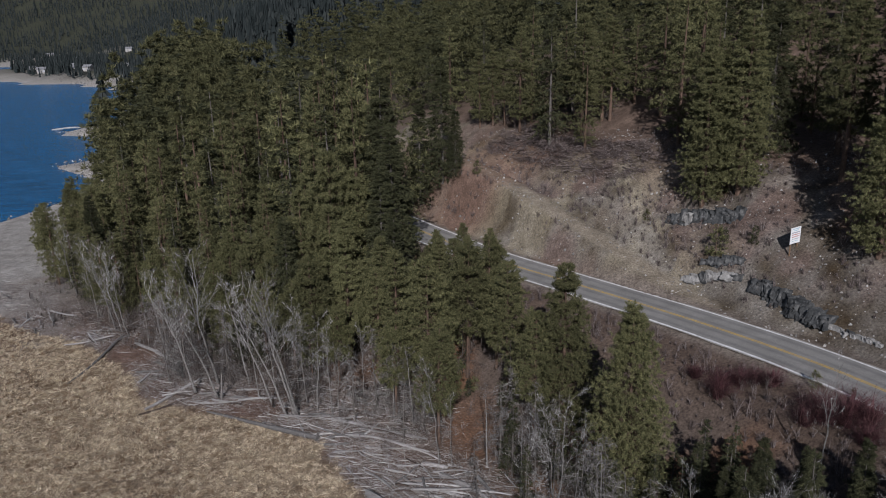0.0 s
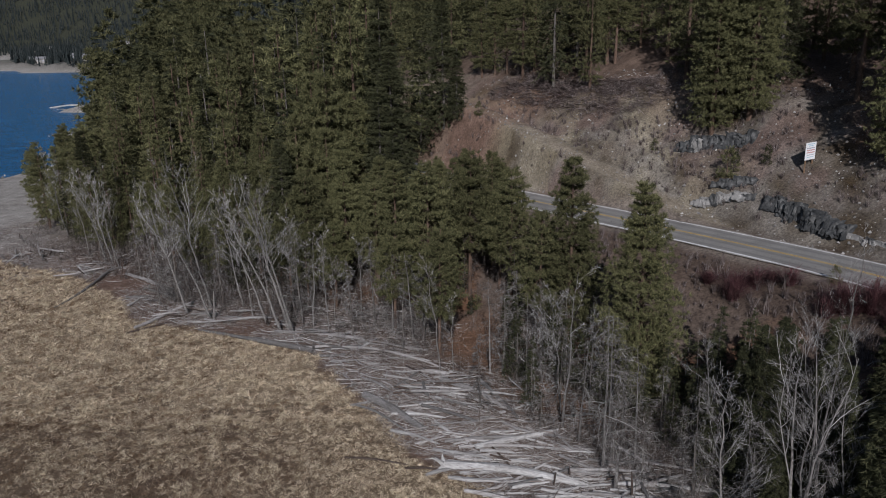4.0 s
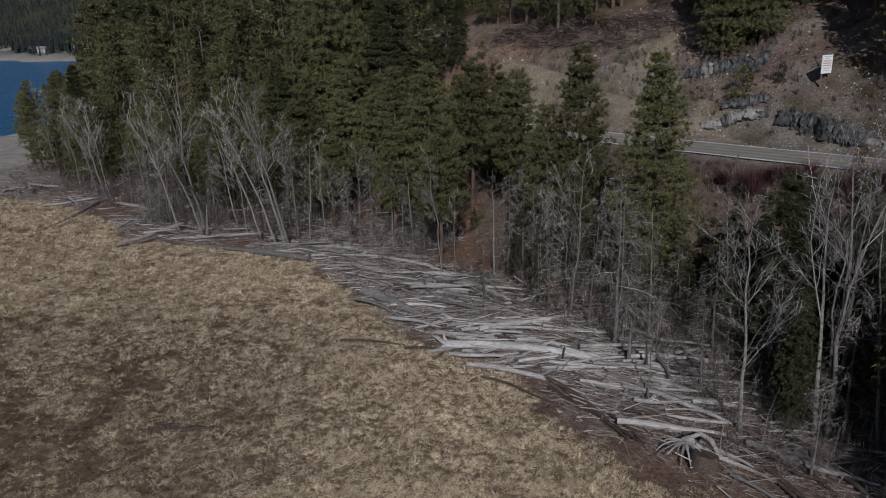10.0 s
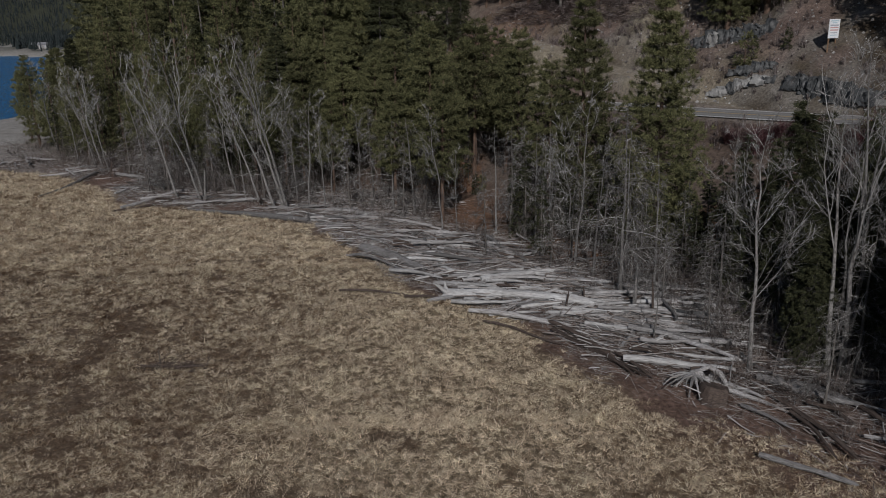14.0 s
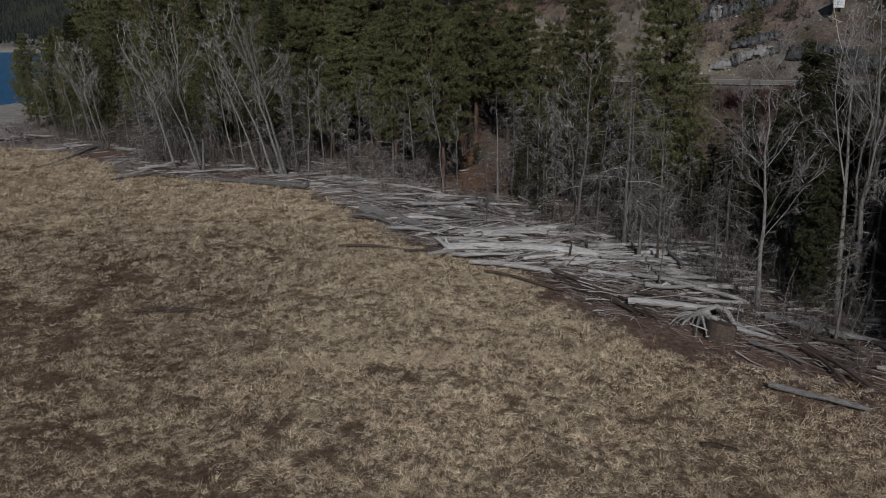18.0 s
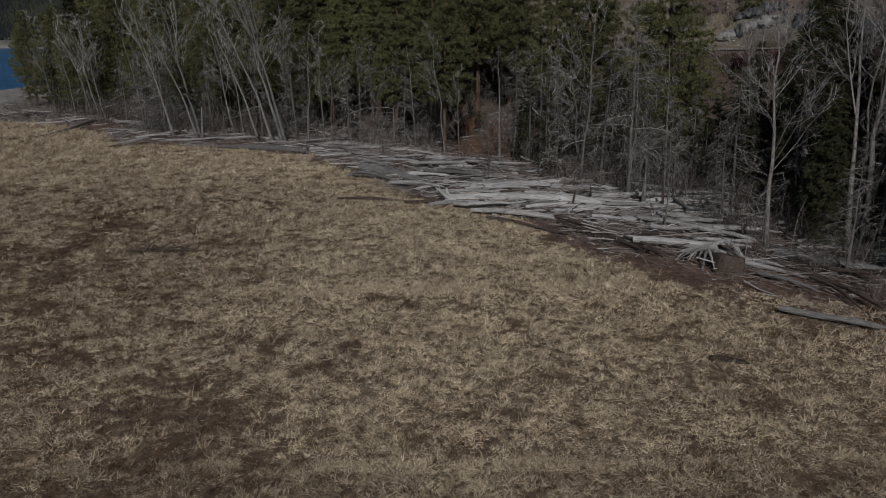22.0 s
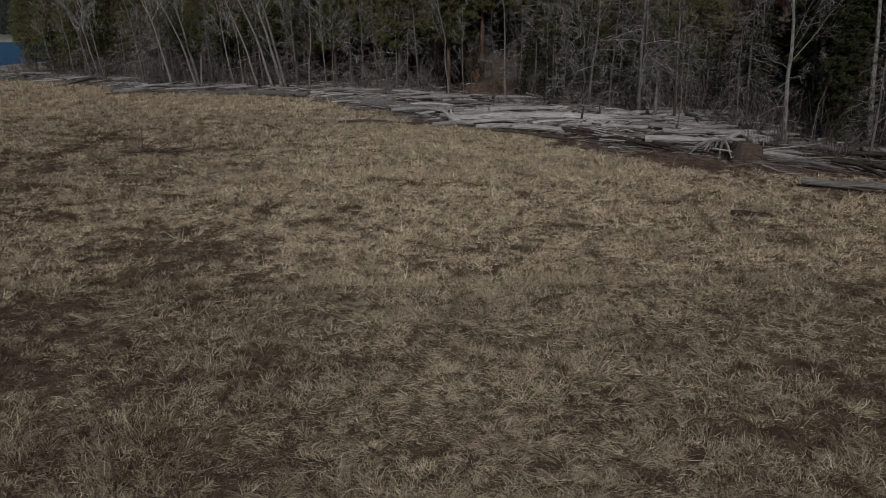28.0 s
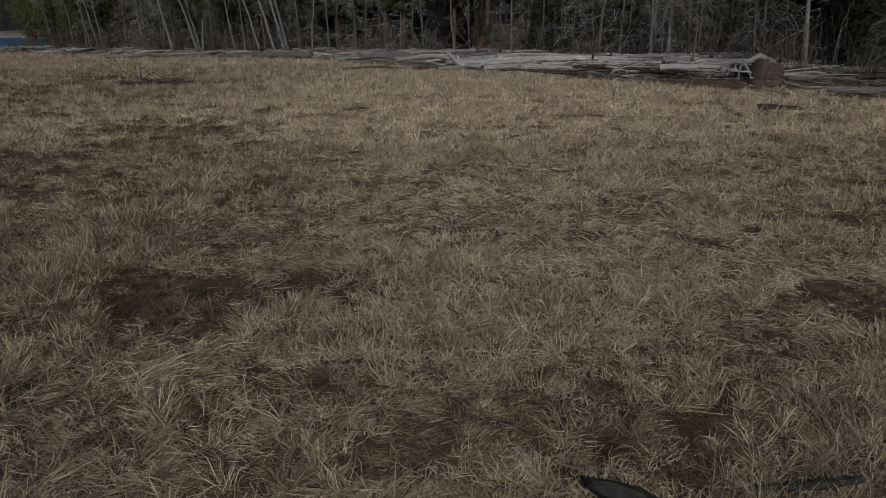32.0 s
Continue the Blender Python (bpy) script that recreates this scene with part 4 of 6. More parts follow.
def far_wood():
    """Thousands of far trees on the hills and across the bay, as one thing."""
    b = Buf()
    spots = []
    for x0, x1, y0, y1, step, seed in ((-260, 200, 180, 620, 6.0, 61), (-1500, 160, 600, 1900, 11.0, 62), (-560, -230, 690, 1010, 7.0, 63), (-2600, -900, 1300, 2600, 20.0, 64)):
        X, Y, r = scatter(x0, x1, y0, y1, step, seed)
        Z, up, fld, land, dt, run = sample(X, Y)
        az = np.degrees(np.arctan2(X, Y))
        ok = (land > 14) & ((up > 90) | (up < -9) | ((Y > 330) & (up > 9))) & (az > -38) & (az < 36) & (np.hypot(X, Y) > 190) & (fbm(X, Y, 60, 71) < 0.66)
        ok &= ~((up < -9) & (Y < 300)) & ~((az < -29.3) & (Y < 1100))
        for hx, hy in HOUSES:                                                     # gardens open towards the lake
            ok &= ~((np.hypot(X - hx, Y - hy) < 8) | ((np.abs(X * hy - Y * hx) / np.hypot(hx, hy) < 6) & (np.hypot(X, Y) < np.hypot(hx, hy)) & (np.hypot(X - hx, Y - hy) < 42)))
        spots.append(np.stack([X, Y, Z, (17 + 15 * r.random(len(X)) if seed == 61 else 9 + 9 * r.random(len(X))) + step * 0.1], 1)[ok])
    s = np.concatenate(spots)
    r = np.random.default_rng(77)
    close = np.hypot(s[:, 0], s[:, 1]) < 430
    for s, tiers, sides in ((s[close], 9, 10), (s[~close], 4, 6)):                   # ragged skirts of boughs, one above another
        n, H = len(s), s[:, 3]
        lean = r.normal(0, 0.02, (n, 2)) * H[:, None]
        for k in range(tiers):
            q = k / tiers
            top = s[:, :3] + np.stack([lean[:, 0] * (1 - q), lean[:, 1] * (1 - q), H * (1.0 - 0.80 * q)], 1)
            low = H * (1.0 - 0.80 * q) - H * (0.30 if sides < 10 else 0.17)
            R = H * (0.030 + 0.105 * q) * r.uniform(0.75, 1.25, n)
            az = r.random(n)[:, None] * 6.28 + np.arange(sides)[None] * 6.28 / sides
            rr = R[:, None] * r.uniform(0.55, 1.3, (n, sides)) * (np.where(np.arange(sides) % 2, 0.45, 1.15)[None] if sides > 6 else 1.0)
            ring = s[:, None, :3] + np.stack([np.cos(az) * rr, np.sin(az) * rr, low[:, None] + H[:, None] * r.normal(0, 0.02, (n, sides))], -1)
            v = np.concatenate([top[:, None], ring], 1)
            t = np.array([[0, 1 + i, 1 + (i + 1) % sides] for i in range(sides)])
            b.add(v.reshape(-1, 3), (np.arange(n)[:, None, None] * (sides + 1) + t[None]).reshape(-1, 3))
    tagged(new("far_woods", b.mesh("far_woods", HAZEFIR)), "distant dark conifer woods covering the hills", "woods", kind="stuff")


def under_wood():
    """Young firs added to close and darken the wood behind its first trunks, in place of deep shade."""
    X, Y, r = scatter(-62, 34, 24, 122, 2.6, 15)
    Z, up, fld, land, dt, run = sample(X, Y)
    n = 0
    for x, y, u, f, ln in zip(X, Y, up, fld, land):
        if not (15 if -15 < x < 0 else 10.5) < f < 22 or u > -9 or ln < 40 or (7 < x < 17.5) or (-0.5 < x < 5.5 and y < 79) or not free(x, y, 1.2) or n > 270:
            continue
        n += 1
        k = n % 3
        tall = r.uniform(3.5, 8.5)
        plant("young_fir", far_firs[k], CON, tall, FARFIR_H[k], x, y, "young dark fir added to darken the wood's inside", "young fir", "young firs in the wood")
    for x, y, tall in ((14.0, 53.5, 4.6), (15.0, 52.0, 4.2), (17.2, 53.2, 5.0), (18.8, 51.6, 5.4), (20.4, 52.8, 5.0), (19.6, 49.6, 6.0), (17.8, 48.4, 5.0), (22.4, 51.4, 5.6), (13.0, 57.6, 4.8), (21.6, 55.0, 4.4), (11.6, 58.4, 4.4), (10.2, 59.6, 4.8), (9.2, 61.8, 5.2), (16.4, 49.2, 4.0), (23.8, 53.6, 4.6), (12.2, 54.6, 3.6)):
        k, tall = int(tall * 10) % 3, tall * 1.45
        plant("young_fir", far_firs[k], CON, tall, FARFIR_H[k], x, y, "young dark fir below the road", "young fir", "young firs in the wood")


low_wood()
hill_wood()
under_wood()
distant_woods()
far_wood()

# leafless trees along the driftwood
BT = ("trunk", "crown")
BIRCH_H, SNAG_H = (13, 12, 14, 10, 13.5, 9, 11.5), (12, 9, 6.5)


def birch(k, x, y, tall, turn=None, label="leafless tree with pale grey bark and fine twigs"):
    return plant("bare_tree", birches[k], BT, tall, BIRCH_H[k], x, y, label, "bare tree", "leafless trees along the driftwood", turn)


def snag(k, x, y, tall, label="dead grey conifer with drooping bare twigs"):
    return plant("dead_tree", snags[k], BT, tall, SNAG_H[k], x, y, label, "dead tree", "dead conifers along the driftwood")


plant("bare_tree", bare_meshes(66, 13, 0.118, (-0.7, 0.1), 0.28, 30), BT, 13.2, 13, 15.0, 35.5, "white-barked leafless tree standing in the driftwood", "bare tree", "leafless trees along the driftwood", 0)
stems = bare_meshes(67, 16, 0.15, (0.5, 0.2), 0.5, 22)
for x, y, t, turn in ((19.3, 35.0, 16.5, 200), (19.9, 35.4, 15.5, 30), (18.9, 35.4, 15.0, 110)):
    plant("bare_tree", stems, BT, t, 16, x, y, "large leafless tree with several grey stems", "bare tree", "leafless trees along the driftwood", turn)
birch(5, 19.4, 35.8, 13.0, 300)
birch(6, 21.5, 34.0, 13.0)
birch(3, 18.1, 46.8, 10.5, 90)
for k, x, y, t, turn in ((0, 10.8, 46.6, 12.6, 0), (1, 13.4, 47.8, 9.5, 90), (1, 9.8, 50.6, 10.0, 200), (0, 12.4, 51.5, 10.5, 120), (1, 6.6, 57.5, 9.5, 300), (0, 3.8, 62.8, 9.5, 60), (1, -3.6, 71.0, 9.5, 10), (0, -5.8, 72.6, 10.0, 250)):
    plant("dead_tree", weeping[k], BT, t, (12, 10)[k], x, y, "dead conifer with long hanging grey branches", "dead tree", "dead conifers along the driftwood", turn)
birch(3, 9.1, 55.4, 10.8, 30)
birch(5, 11.1, 39.5, 6.6, 180, "thin leafless sapling among the logs")
LEAN = "tall leaning leafless tree with pale stems"
birch(2, -16.3, 73.1, 17.0, 0, LEAN)
birch(4, -17.6, 73.3, 15.5, 8, LEAN)
birch(4, -19.7, 75.8, 13.5, 350, LEAN)
birch(0, -17.0, 73.9, 16.0, 20, LEAN)
birch(3, -15.9, 75.5, 12.5, 10)
birch(1, -14.5, 74.4, 11.5, 60)
birch(5, -12.6, 72.8, 11.0, 0)
birch(5, -11.9, 73.6, 9.0, 150)
birch(2, -29.5, 79.2, 15.5, 0, LEAN)
birch(4, -26.5, 77.9, 14.5, 12, LEAN)
birch(0, -27.6, 81.5, 17.5, 5, LEAN)
birch(6, -23.9, 81.7, 13.5, 0, LEAN)
birch(3, -22.0, 78.0, 11.0, 20)
birch(0, -46.1, 98.2, 14.0, 5, LEAN)
birch(6, -44.8, 97.0, 13.0, 20)
birch(2, -47.5, 99.5, 13.5, 350)
birch(6, -60.7, 115.3, 14.0, 0, LEAN)
birch(1, -57.0, 112.0, 11.0)
birch(3, -52.5, 104.5, 10.0, 30)
birch(6, -37.0, 90.5, 11.5, 10)
birch(3, -33.0, 85.0, 10.5, 0)
birch(3, -0.9, 63.4, 11.0, 40)
birch(5, 0.4, 62.8, 7.5, 0)
birch(1, 8.9, 52.8, 13.5, 20)
birch(5, 6.8, 55.4, 9.0, 200)
birch(5, -9.5, 76.5, 9.5, 180)
birch(3, 26.5, 33.0, 14.0, 120)
birch(6, 24.0, 29.0, 12.0, 200)
birch(6, 27.5, 40.0, 13.0, 200)
birch(1, 29.0, 50.0, 11.0)
for k, (x, y, t) in enumerate(((5.0, 62.5, 9.5), (-2.5, 70.5, 8.5), (8.2, 60.5, 7.5), 
                               (16.5, 47.0, 5.0), (-32.5, 84.0, 10.0), (-36.0, 88.0, 9.0), (-40.0, 92.0, 8.5), (-26.5, 82.5, 9.0), (-50.0, 103.0, 9.0), (6.4, 66.0, 9.5), (18.5, 40.5, 8.0), (21.5, 38.0, 7.0), (16.2, 51.0, 6.5), (13.4, 55.0, 8.0), (9.4, 57.5, 7.0), (12.6, 59.5, 8.0), (10.4, 61.0, 9.0), (11.8, 56.8, 7.5), (8.6, 63.5, 9.0), (13.0, 44.6, 6.0), (19.0, 47.5, 6.0))):
    snag(k % 3, x, y, t)


def edge_snags():
    r = np.random.default_rng(66)
    spots, n = [], 0
    while n < 24:
        x, y = r.uniform(-46, 27), r.uniform(26, 104)
        fld, up = (float(sample(np.array([x]), np.array([y]))[k][0]) for k in (2, 1))
        lo = 8.0 if -6 < x < 20 and y > 34 else 3.5
        if lo < fld < lo + 7 and up < -9 and not (-1.5 < x < 5.5 and 58 < y < 80) and all(math.hypot(x - a, y - b) > 1.6 for a, b in spots):
            spots.append((x, y))
            snag(n % 3, x, y, r.uniform(5, 10.5))
            n += 1


edge_snags()


# ---- sign ----
def make_sign(x, y):
    z = ground_z(x, y)
    s = empty("roadside_sign", "large white information sign with coloured lettering on wooden posts", "sign", at=pose(x, y, z, 0, 0, 33))
    b = Buf()
    b.box((0, 0, 2.05), (2.0, 0.05, 2.0))
    panel = part("panel", b.mesh("panel", PANEL), s, "white painted board")
    for dx in (-0.7, 0.7):
        b = Buf()
        b.box((dx, 0.08, 1.2), (0.11, 0.11, 3.6))
        part("post", b.mesh("post", POSTWOOD), s, "brown wooden post")
    for zz, w, h, m in ((2.86, 1.45, 0.10, BLUEINK), (2.66, 0.9, 0.09, BLUEINK), (2.40, 1.6, 0.13, INK), (2.16, 1.6, 0.13, REDINK), (1.90, 1.6, 0.13, REDINK), (1.62, 1.3, 0.08, INK), (1.36, 1.3, 0.07, BLUEINK)):
        b = Buf()
        b.box((0, -0.028, zz), (w, 0.006, h))
        part("lettering_bar", b.mesh("lettering_bar", m), panel)


make_sign(42.3, 85.0)


# ---- meadow grass ----
def meadow_grass():
    """Dry matted grass in tufts with brown gaps, finest where the walk ends."""
    r = np.random.default_rng(101)
    bands = (  # from, to (metres ahead), tuft spacing, blades a tuft, reach to the side
        (3.2, 9, 0.12, 98, lambda y: 0.64 * y + 1.8),
        (8.6, 18, 0.16, 52, lambda y: 0.64 * y + 4),
        (17.4, 32, 0.21, 42, lambda y: 0.64 * y + 4),
        (31, 56, 0.28, 41, lambda y: 0.65 * y + 3),
        (55, 106, 0.38, 38, lambda y: 0.70 * y + 2),
        (-30, 60, 0.55, 14, lambda y: 48 + 0 * y))
    for y0, y1, gap, per, reach in bands:
        w = float(reach(np.array(max(abs(y0), abs(y1)))))
        X, Y = np.meshgrid(np.arange(-w, w, gap), np.arange(y0, y1, gap))
        X, Y = X.ravel() + r.uniform(-0.55, 0.55, X.size) * gap, Y.ravel() + r.uniform(-0.55, 0.55, Y.size) * gap
        ok = (np.abs(X) < reach(Y)) & ((y0 > 0) | (Y < 3.4) | (np.abs(X) > 0.65 * Y + 3))     # the last band: coarser grass all round
        X, Y = X[ok], Y[ok]
        Z, up, fld, land, dt, run = sample(X, Y)
        patch = brown(X, Y)
        keep = r.random(len(X)) < 0.97 - 0.15 * patch - (0.16 + 0.2 * smooth(8, 18, Y)) * smooth(0.56, 0.70, fbm(X, Y, 0.45, 91))
        keep &= (fld + (fbm(X, Y, 2.6, 33) - 0.5) * 3.4 + (fbm(X, Y, 0.9, 35) - 0.5) * 2.4 < 0.15 + 3.3 * (1 - smooth(25, 34, Y)) * (X > 6) + r.normal(0, 0.2, len(X))) & (land > 42 + r.normal(0, 6, len(X)))
        X, Y, patch = X[keep], Y[keep], patch[keep]
        k = len(X)
        high = (0.45 + 1.0 * fbm(X, Y, 0.9, 71)) * (0.6 + 1.1 * r.random(k) ** 2.5) * (1.05 - 0.45 * patch)
        flat = np.clip(smooth(0.46, 0.66, fbm(X, Y, 1.8, 73)) + r.normal(0, 0.25, k), 0, 1)      # 0 standing, 1 laid over
        if y0 >= 17 or y0 < 0:
            flat = flat * 0.45
        flow = vnoise(X, Y, 1.1, 61) * 12 + r.normal(0, 1.7 if 0 < y0 < 17 else 3.0, k)
        # tuft tone: brown patches, chance, and steps by distance and bearing
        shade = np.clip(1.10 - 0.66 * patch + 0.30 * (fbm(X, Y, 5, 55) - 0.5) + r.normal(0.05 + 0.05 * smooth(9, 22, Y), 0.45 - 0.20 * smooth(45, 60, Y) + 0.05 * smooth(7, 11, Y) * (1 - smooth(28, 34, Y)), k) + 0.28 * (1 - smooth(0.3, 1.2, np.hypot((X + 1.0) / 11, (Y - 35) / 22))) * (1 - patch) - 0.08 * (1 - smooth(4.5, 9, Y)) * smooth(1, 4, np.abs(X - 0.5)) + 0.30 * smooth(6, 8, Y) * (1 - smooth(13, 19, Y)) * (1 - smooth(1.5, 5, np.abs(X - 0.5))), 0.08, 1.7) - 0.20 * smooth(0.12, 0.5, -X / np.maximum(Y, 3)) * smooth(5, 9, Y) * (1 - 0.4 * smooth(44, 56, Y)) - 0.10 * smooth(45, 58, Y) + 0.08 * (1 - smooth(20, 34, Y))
        rad = gap * r.uniform(0.32, 0.78, k)
        n = k * per
        far = np.maximum(Y, 12.0) if y0 < 0 else Y
        some = r.random(n) < np.repeat(19500 * far ** -1.07 * (1 + 0.55 * (1 - smooth(6, 12, far))) * gap * gap / per if y0 > 0 else 1.0 + 0 * Y, per)   # fewer, broader blades with the distance
        which = np.repeat(np.arange(k), per)[some]
        n = len(which)
        T = lambda v: v[which]
        a, q = r.uniform(0, 2 * np.pi, n), np.sqrt(r.random(n))
        loose = r.random(n) < 0.26                                                 # matted straw between the tufts
        q = np.where(loose, q * 2.2, q)
        x, y = T(X) + np.cos(a) * q * T(rad), T(Y) + np.sin(a) * q * T(rad)
        z = sample(x, y)[0]
        lie = np.clip(np.where(loose, 1.0, 0.75 * T(flat) + r.normal(0.1, 0.16, n)), 0, 1)
        out = 0.7 * q * (1 - 0.6 * lie)
        az = T(flow)
        d = np.stack([np.cos(a) * out + np.cos(az) * (0.15 + lie) + r.normal(0, 0.5, n), np.sin(a) * out + np.sin(az) * (0.15 + lie) + r.normal(0, 0.5, n), 1.0 - 0.86 * lie], 1)
        d = unit(d)
        L = T((0.155 + 0.0022 * far) * high) * r.uniform(0.5, 1.3, n)
        p0 = np.stack([x, y, z - 0.015 + 0.05 * loose * r.random(n)], 1)
        p1 = p0 + d * (L * r.uniform(0.4, 0.75, n))[:, None]
        d2 = unit(d + r.normal(0, 0.5, (n, 3)) + np.stack([np.cos(az), np.sin(az), -0.7 + 0 * az], 1) * (0.25 + 0.35 * r.random(n))[:, None])
        p2 = p1 + d2 * (L * 0.5)[:, None]
        p2[:, 2] = np.maximum(p2[:, 2], z + 0.012)
        side = unit(np.cross(d, unit(r.normal(0, 1, (n, 3)))))
        b = Buf()
        wide = (0.00031 * T(far) + 0.0006) * r.uniform(0.6, 1.4, n)
        coarse = y0 >= 17 or y0 < 0
        if coarse:
            b.spikes(p0, p2, wide * 1.3, side)
        else:
            b.ribbons(p0, p1, p2, wide, wide * r.uniform(0.6, 0.95, n), side)
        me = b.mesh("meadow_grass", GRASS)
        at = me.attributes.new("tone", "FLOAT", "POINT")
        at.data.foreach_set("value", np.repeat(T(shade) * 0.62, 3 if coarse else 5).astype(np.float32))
        tagged(new("meadow_grass", me), "dry straw-coloured matted grass standing in tufts", "grass", kind="stuff")


meadow_grass()


# ---- driftwood ----
def log_mesh(name, length, r0, r1, material, seed, roots=0, stubs=2, bow=0.03):
    """A barkless trunk along x, with a broken end, stubs and, where given, a spread of roots at its foot."""
    r = np.random.default_rng(seed)
    b = Buf()
    n, sides = 9, 9
    k = np.linspace(0, 1, n)
    path = np.stack([k * length - length / 2, bow * length * np.sin(k * np.pi * r.uniform(0.7, 1.6)), 0.012 * length * np.sin(k * 5 + seed)], 1)
    rad = (r0 + (r1 - r0) * k) * r.uniform(0.9, 1.1, n)
    rad[0] *= 0.86
    rad[-1] *= 0.6
    b.tube(path, rad, sides)
    v = b.v[0].reshape(n, sides, 3)
    v += r.normal(0, 0.07, v.shape) * rad[:, None, None]
    v[-1, :, 0] += r.uniform(-0.5, 0.9, sides) * r0
    for _ in range(stubs):
        s = r.uniform(0.2, 0.95)
        p = np.array([np.interp(s, k, path[:, j]) for j in range(3)])
        a = r.uniform(0, 6.28)
        d = unit(np.array([0.5, math.cos(a), math.sin(a)]))
        b.tube(np.array([p, p + d * r.uniform(0.15, 0.6) * (0.4 + r0)]), [r0 * 0.22, r0 * 0.08], 5)
    for j in range(roots):
        a = j * 6.28 / roots + r.normal(0, 0.25)
        d = unit(np.array([-0.55 + r.normal(0, 0.3), math.cos(a), math.sin(a)]))
        p = path[0]
        q = p + d * r0 * r.uniform(2.0, 3.6)
        b.tube(np.array([p + d * r0 * 0.4, (p + q) / 2 + r.normal(0, 0.12, 3) * r0, q]), [r0 * 0.5, r0 * 0.28, r0 * 0.07], 5)
    return b.mesh(name, material)


def lay(me, p, q, z, label, roll=0, group="driftwood logs"):
    """A log laid from p to q; it keeps its thickness."""
    d = Vector((q[0] - p[0], q[1] - p[1], 0))
    x, y = (p[0] + q[0]) / 2, (p[1] + q[1]) / 2
    tilt = (ground_z(*q) - ground_z(*p)) / max(d.length, 0.1)
    m = pose(x, y, ground_z(x, y) + z, 0, 0, math.degrees(math.atan2(d.y, d.x))) @ pose(0, 0, 0, roll, -math.degrees(math.atan(tilt)), 0)
    return tagged(part("driftwood_log", me, at=m), label, "log", group)


GREY, BLEACHED, BROWN = "weathered grey driftwood log on the shore", "bleached pale driftwood log on the pile", "dark wet driftwood log on bare soil"
ROOTED = ((-0.5, 47.9, 9.6, 44.6, 0.30, 0.40, 0.20), (-13.7, 68.8, -27.4, 75.0, 0.25, 0.30, 0.13), (-45.6, 96.5, -46.8, 83.0, 0.3, 0.22, 0.09))  # from x, y to x, y; height; thick, thin radius
PALES = ((-12.6, 72.0, -9.4, 72.6, 0.17), (0.0, 63.0, 1.5, 62.3, 0.12), (1.8, 49.5, 8.3, 51.7, 0.24), (5.4, 49.5, 10.9, 48.6, 0.10), (-4.4, 56.5, -1.5, 56.8, 0.09), (6.5, 44.0, 10.9, 44.4, 0.13), (6.6, 43.5, 11.0, 42.7, 0.13),
         (7.0, 45.0, 10.7, 45.4, 0.11), (8.7, 36.6, 14.0, 35.1, 0.19), (11.6, 37.2, 14.8, 36.3, 0.10), (2.2, 46.9, 5.2, 46.5, 0.08), (16.6, 35.7, 18.8, 35.6, 0.07), (-24.2, 77.3, -19.6, 77.4, 0.16), (-4.8, 59.9, 2.3, 59.1, 0.09), (11.2, 44.4, 18.6, 43.5, 0.15))
GREYS = ((-34.4, 75.7, -29.5, 83.2, 0.20), (-42.9, 94.4, -32.6, 84.7, 0.22), (-10.7, 68.8, -1.8, 65.5, 0.16), (-7.5, 58.7, -2.3, 52.6, 0.36), (-0.8, 61.0, 2.0, 59.0, 0.26), (2.8, 58.1, 4.4, 55.8, 0.23), (8.7, 42.5, 14.8, 36.4, 0.17),
         (11.2, 42.9, 16.3, 41.8, 0.15), (11.1, 41.5, 13.9, 39.9, 0.14), (0.8, 44.7, 6.8, 41.8, 0.16), (17.9, 41.0, 19.1, 39.7, 0.16), (14.8, 34.2, 17.9, 31.2, 0.20), (16.0, 32.9, 17.5, 31.3, 0.18), (-2.6, 63.2, -0.1, 62.5, 0.22),
         (-12.8, 68.6, -8.5, 69.0, 0.16), (-5.2, 66.7, -0.4, 63.7, 0.13), (-12.3, 72.0, -2.1, 67.7, 0.22), (2.8, 60.4, 5.5, 54.2, 0.22), (12.3, 27.8, 15.1, 25.4, 0.13), (16.4, 33.8, 18.2, 31.0, 0.15), (13.1, 31.8, 14.5, 29.5, 0.10), (9.1, 42.4, 14.3, 37.0, 0.17))
DARKS = ((5.6, 41.2, 9.3, 34.7, 0.13), (6.3, 40.8, 8.9, 35.0, 0.10), (-3.5, 47.8, -0.9, 47.5, 0.10), (-8.1, 49.4, -3.3, 48.1, 0.08), (-8.7, 70.3, -4.1, 68.1, 0.14), (4.5, 54.4, 8.7, 55.1, 0.07), (14.0, 34.8, 16.2, 31.8, 0.09), (-47.1, 102.3, -44.2, 103.2, 0.30),
         (-46.1, 100.9, -36.6, 94.4, 0.25), (8.5, 37.7, 9.7, 34.6, 0.09), (16.5, 38.0, 17.4, 37.2, 0.12), (1.6, 42.9, 6.1, 39.4, 0.08), (17.4, 34.7, 18.7, 30.8, 0.14), (17.7, 32.9, 18.4, 29.4, 0.14), (14.9, 32.4, 15.9, 27.0, 0.11), (15.0, 31.0, 15.3, 27.2, 0.09), (5.5, 42.6, 9.2, 35.4, 0.13), (16.3, 33.2, 17.2, 29.6, 0.12), (-29.3, 79.2, -34.8, 74.8, 0.14))
for j, (x0, y0, x1, y1, z, ra, rb) in enumerate(ROOTED):
    lay(log_mesh("driftwood_log", math.hypot(x1 - x0, y1 - y0), ra, rb, DRIFT if j else PALE, 200 + j, 7, 4, 0.02), (x0, y0), (x1, y1), z, "grey driftwood trunk with its root end upturned")
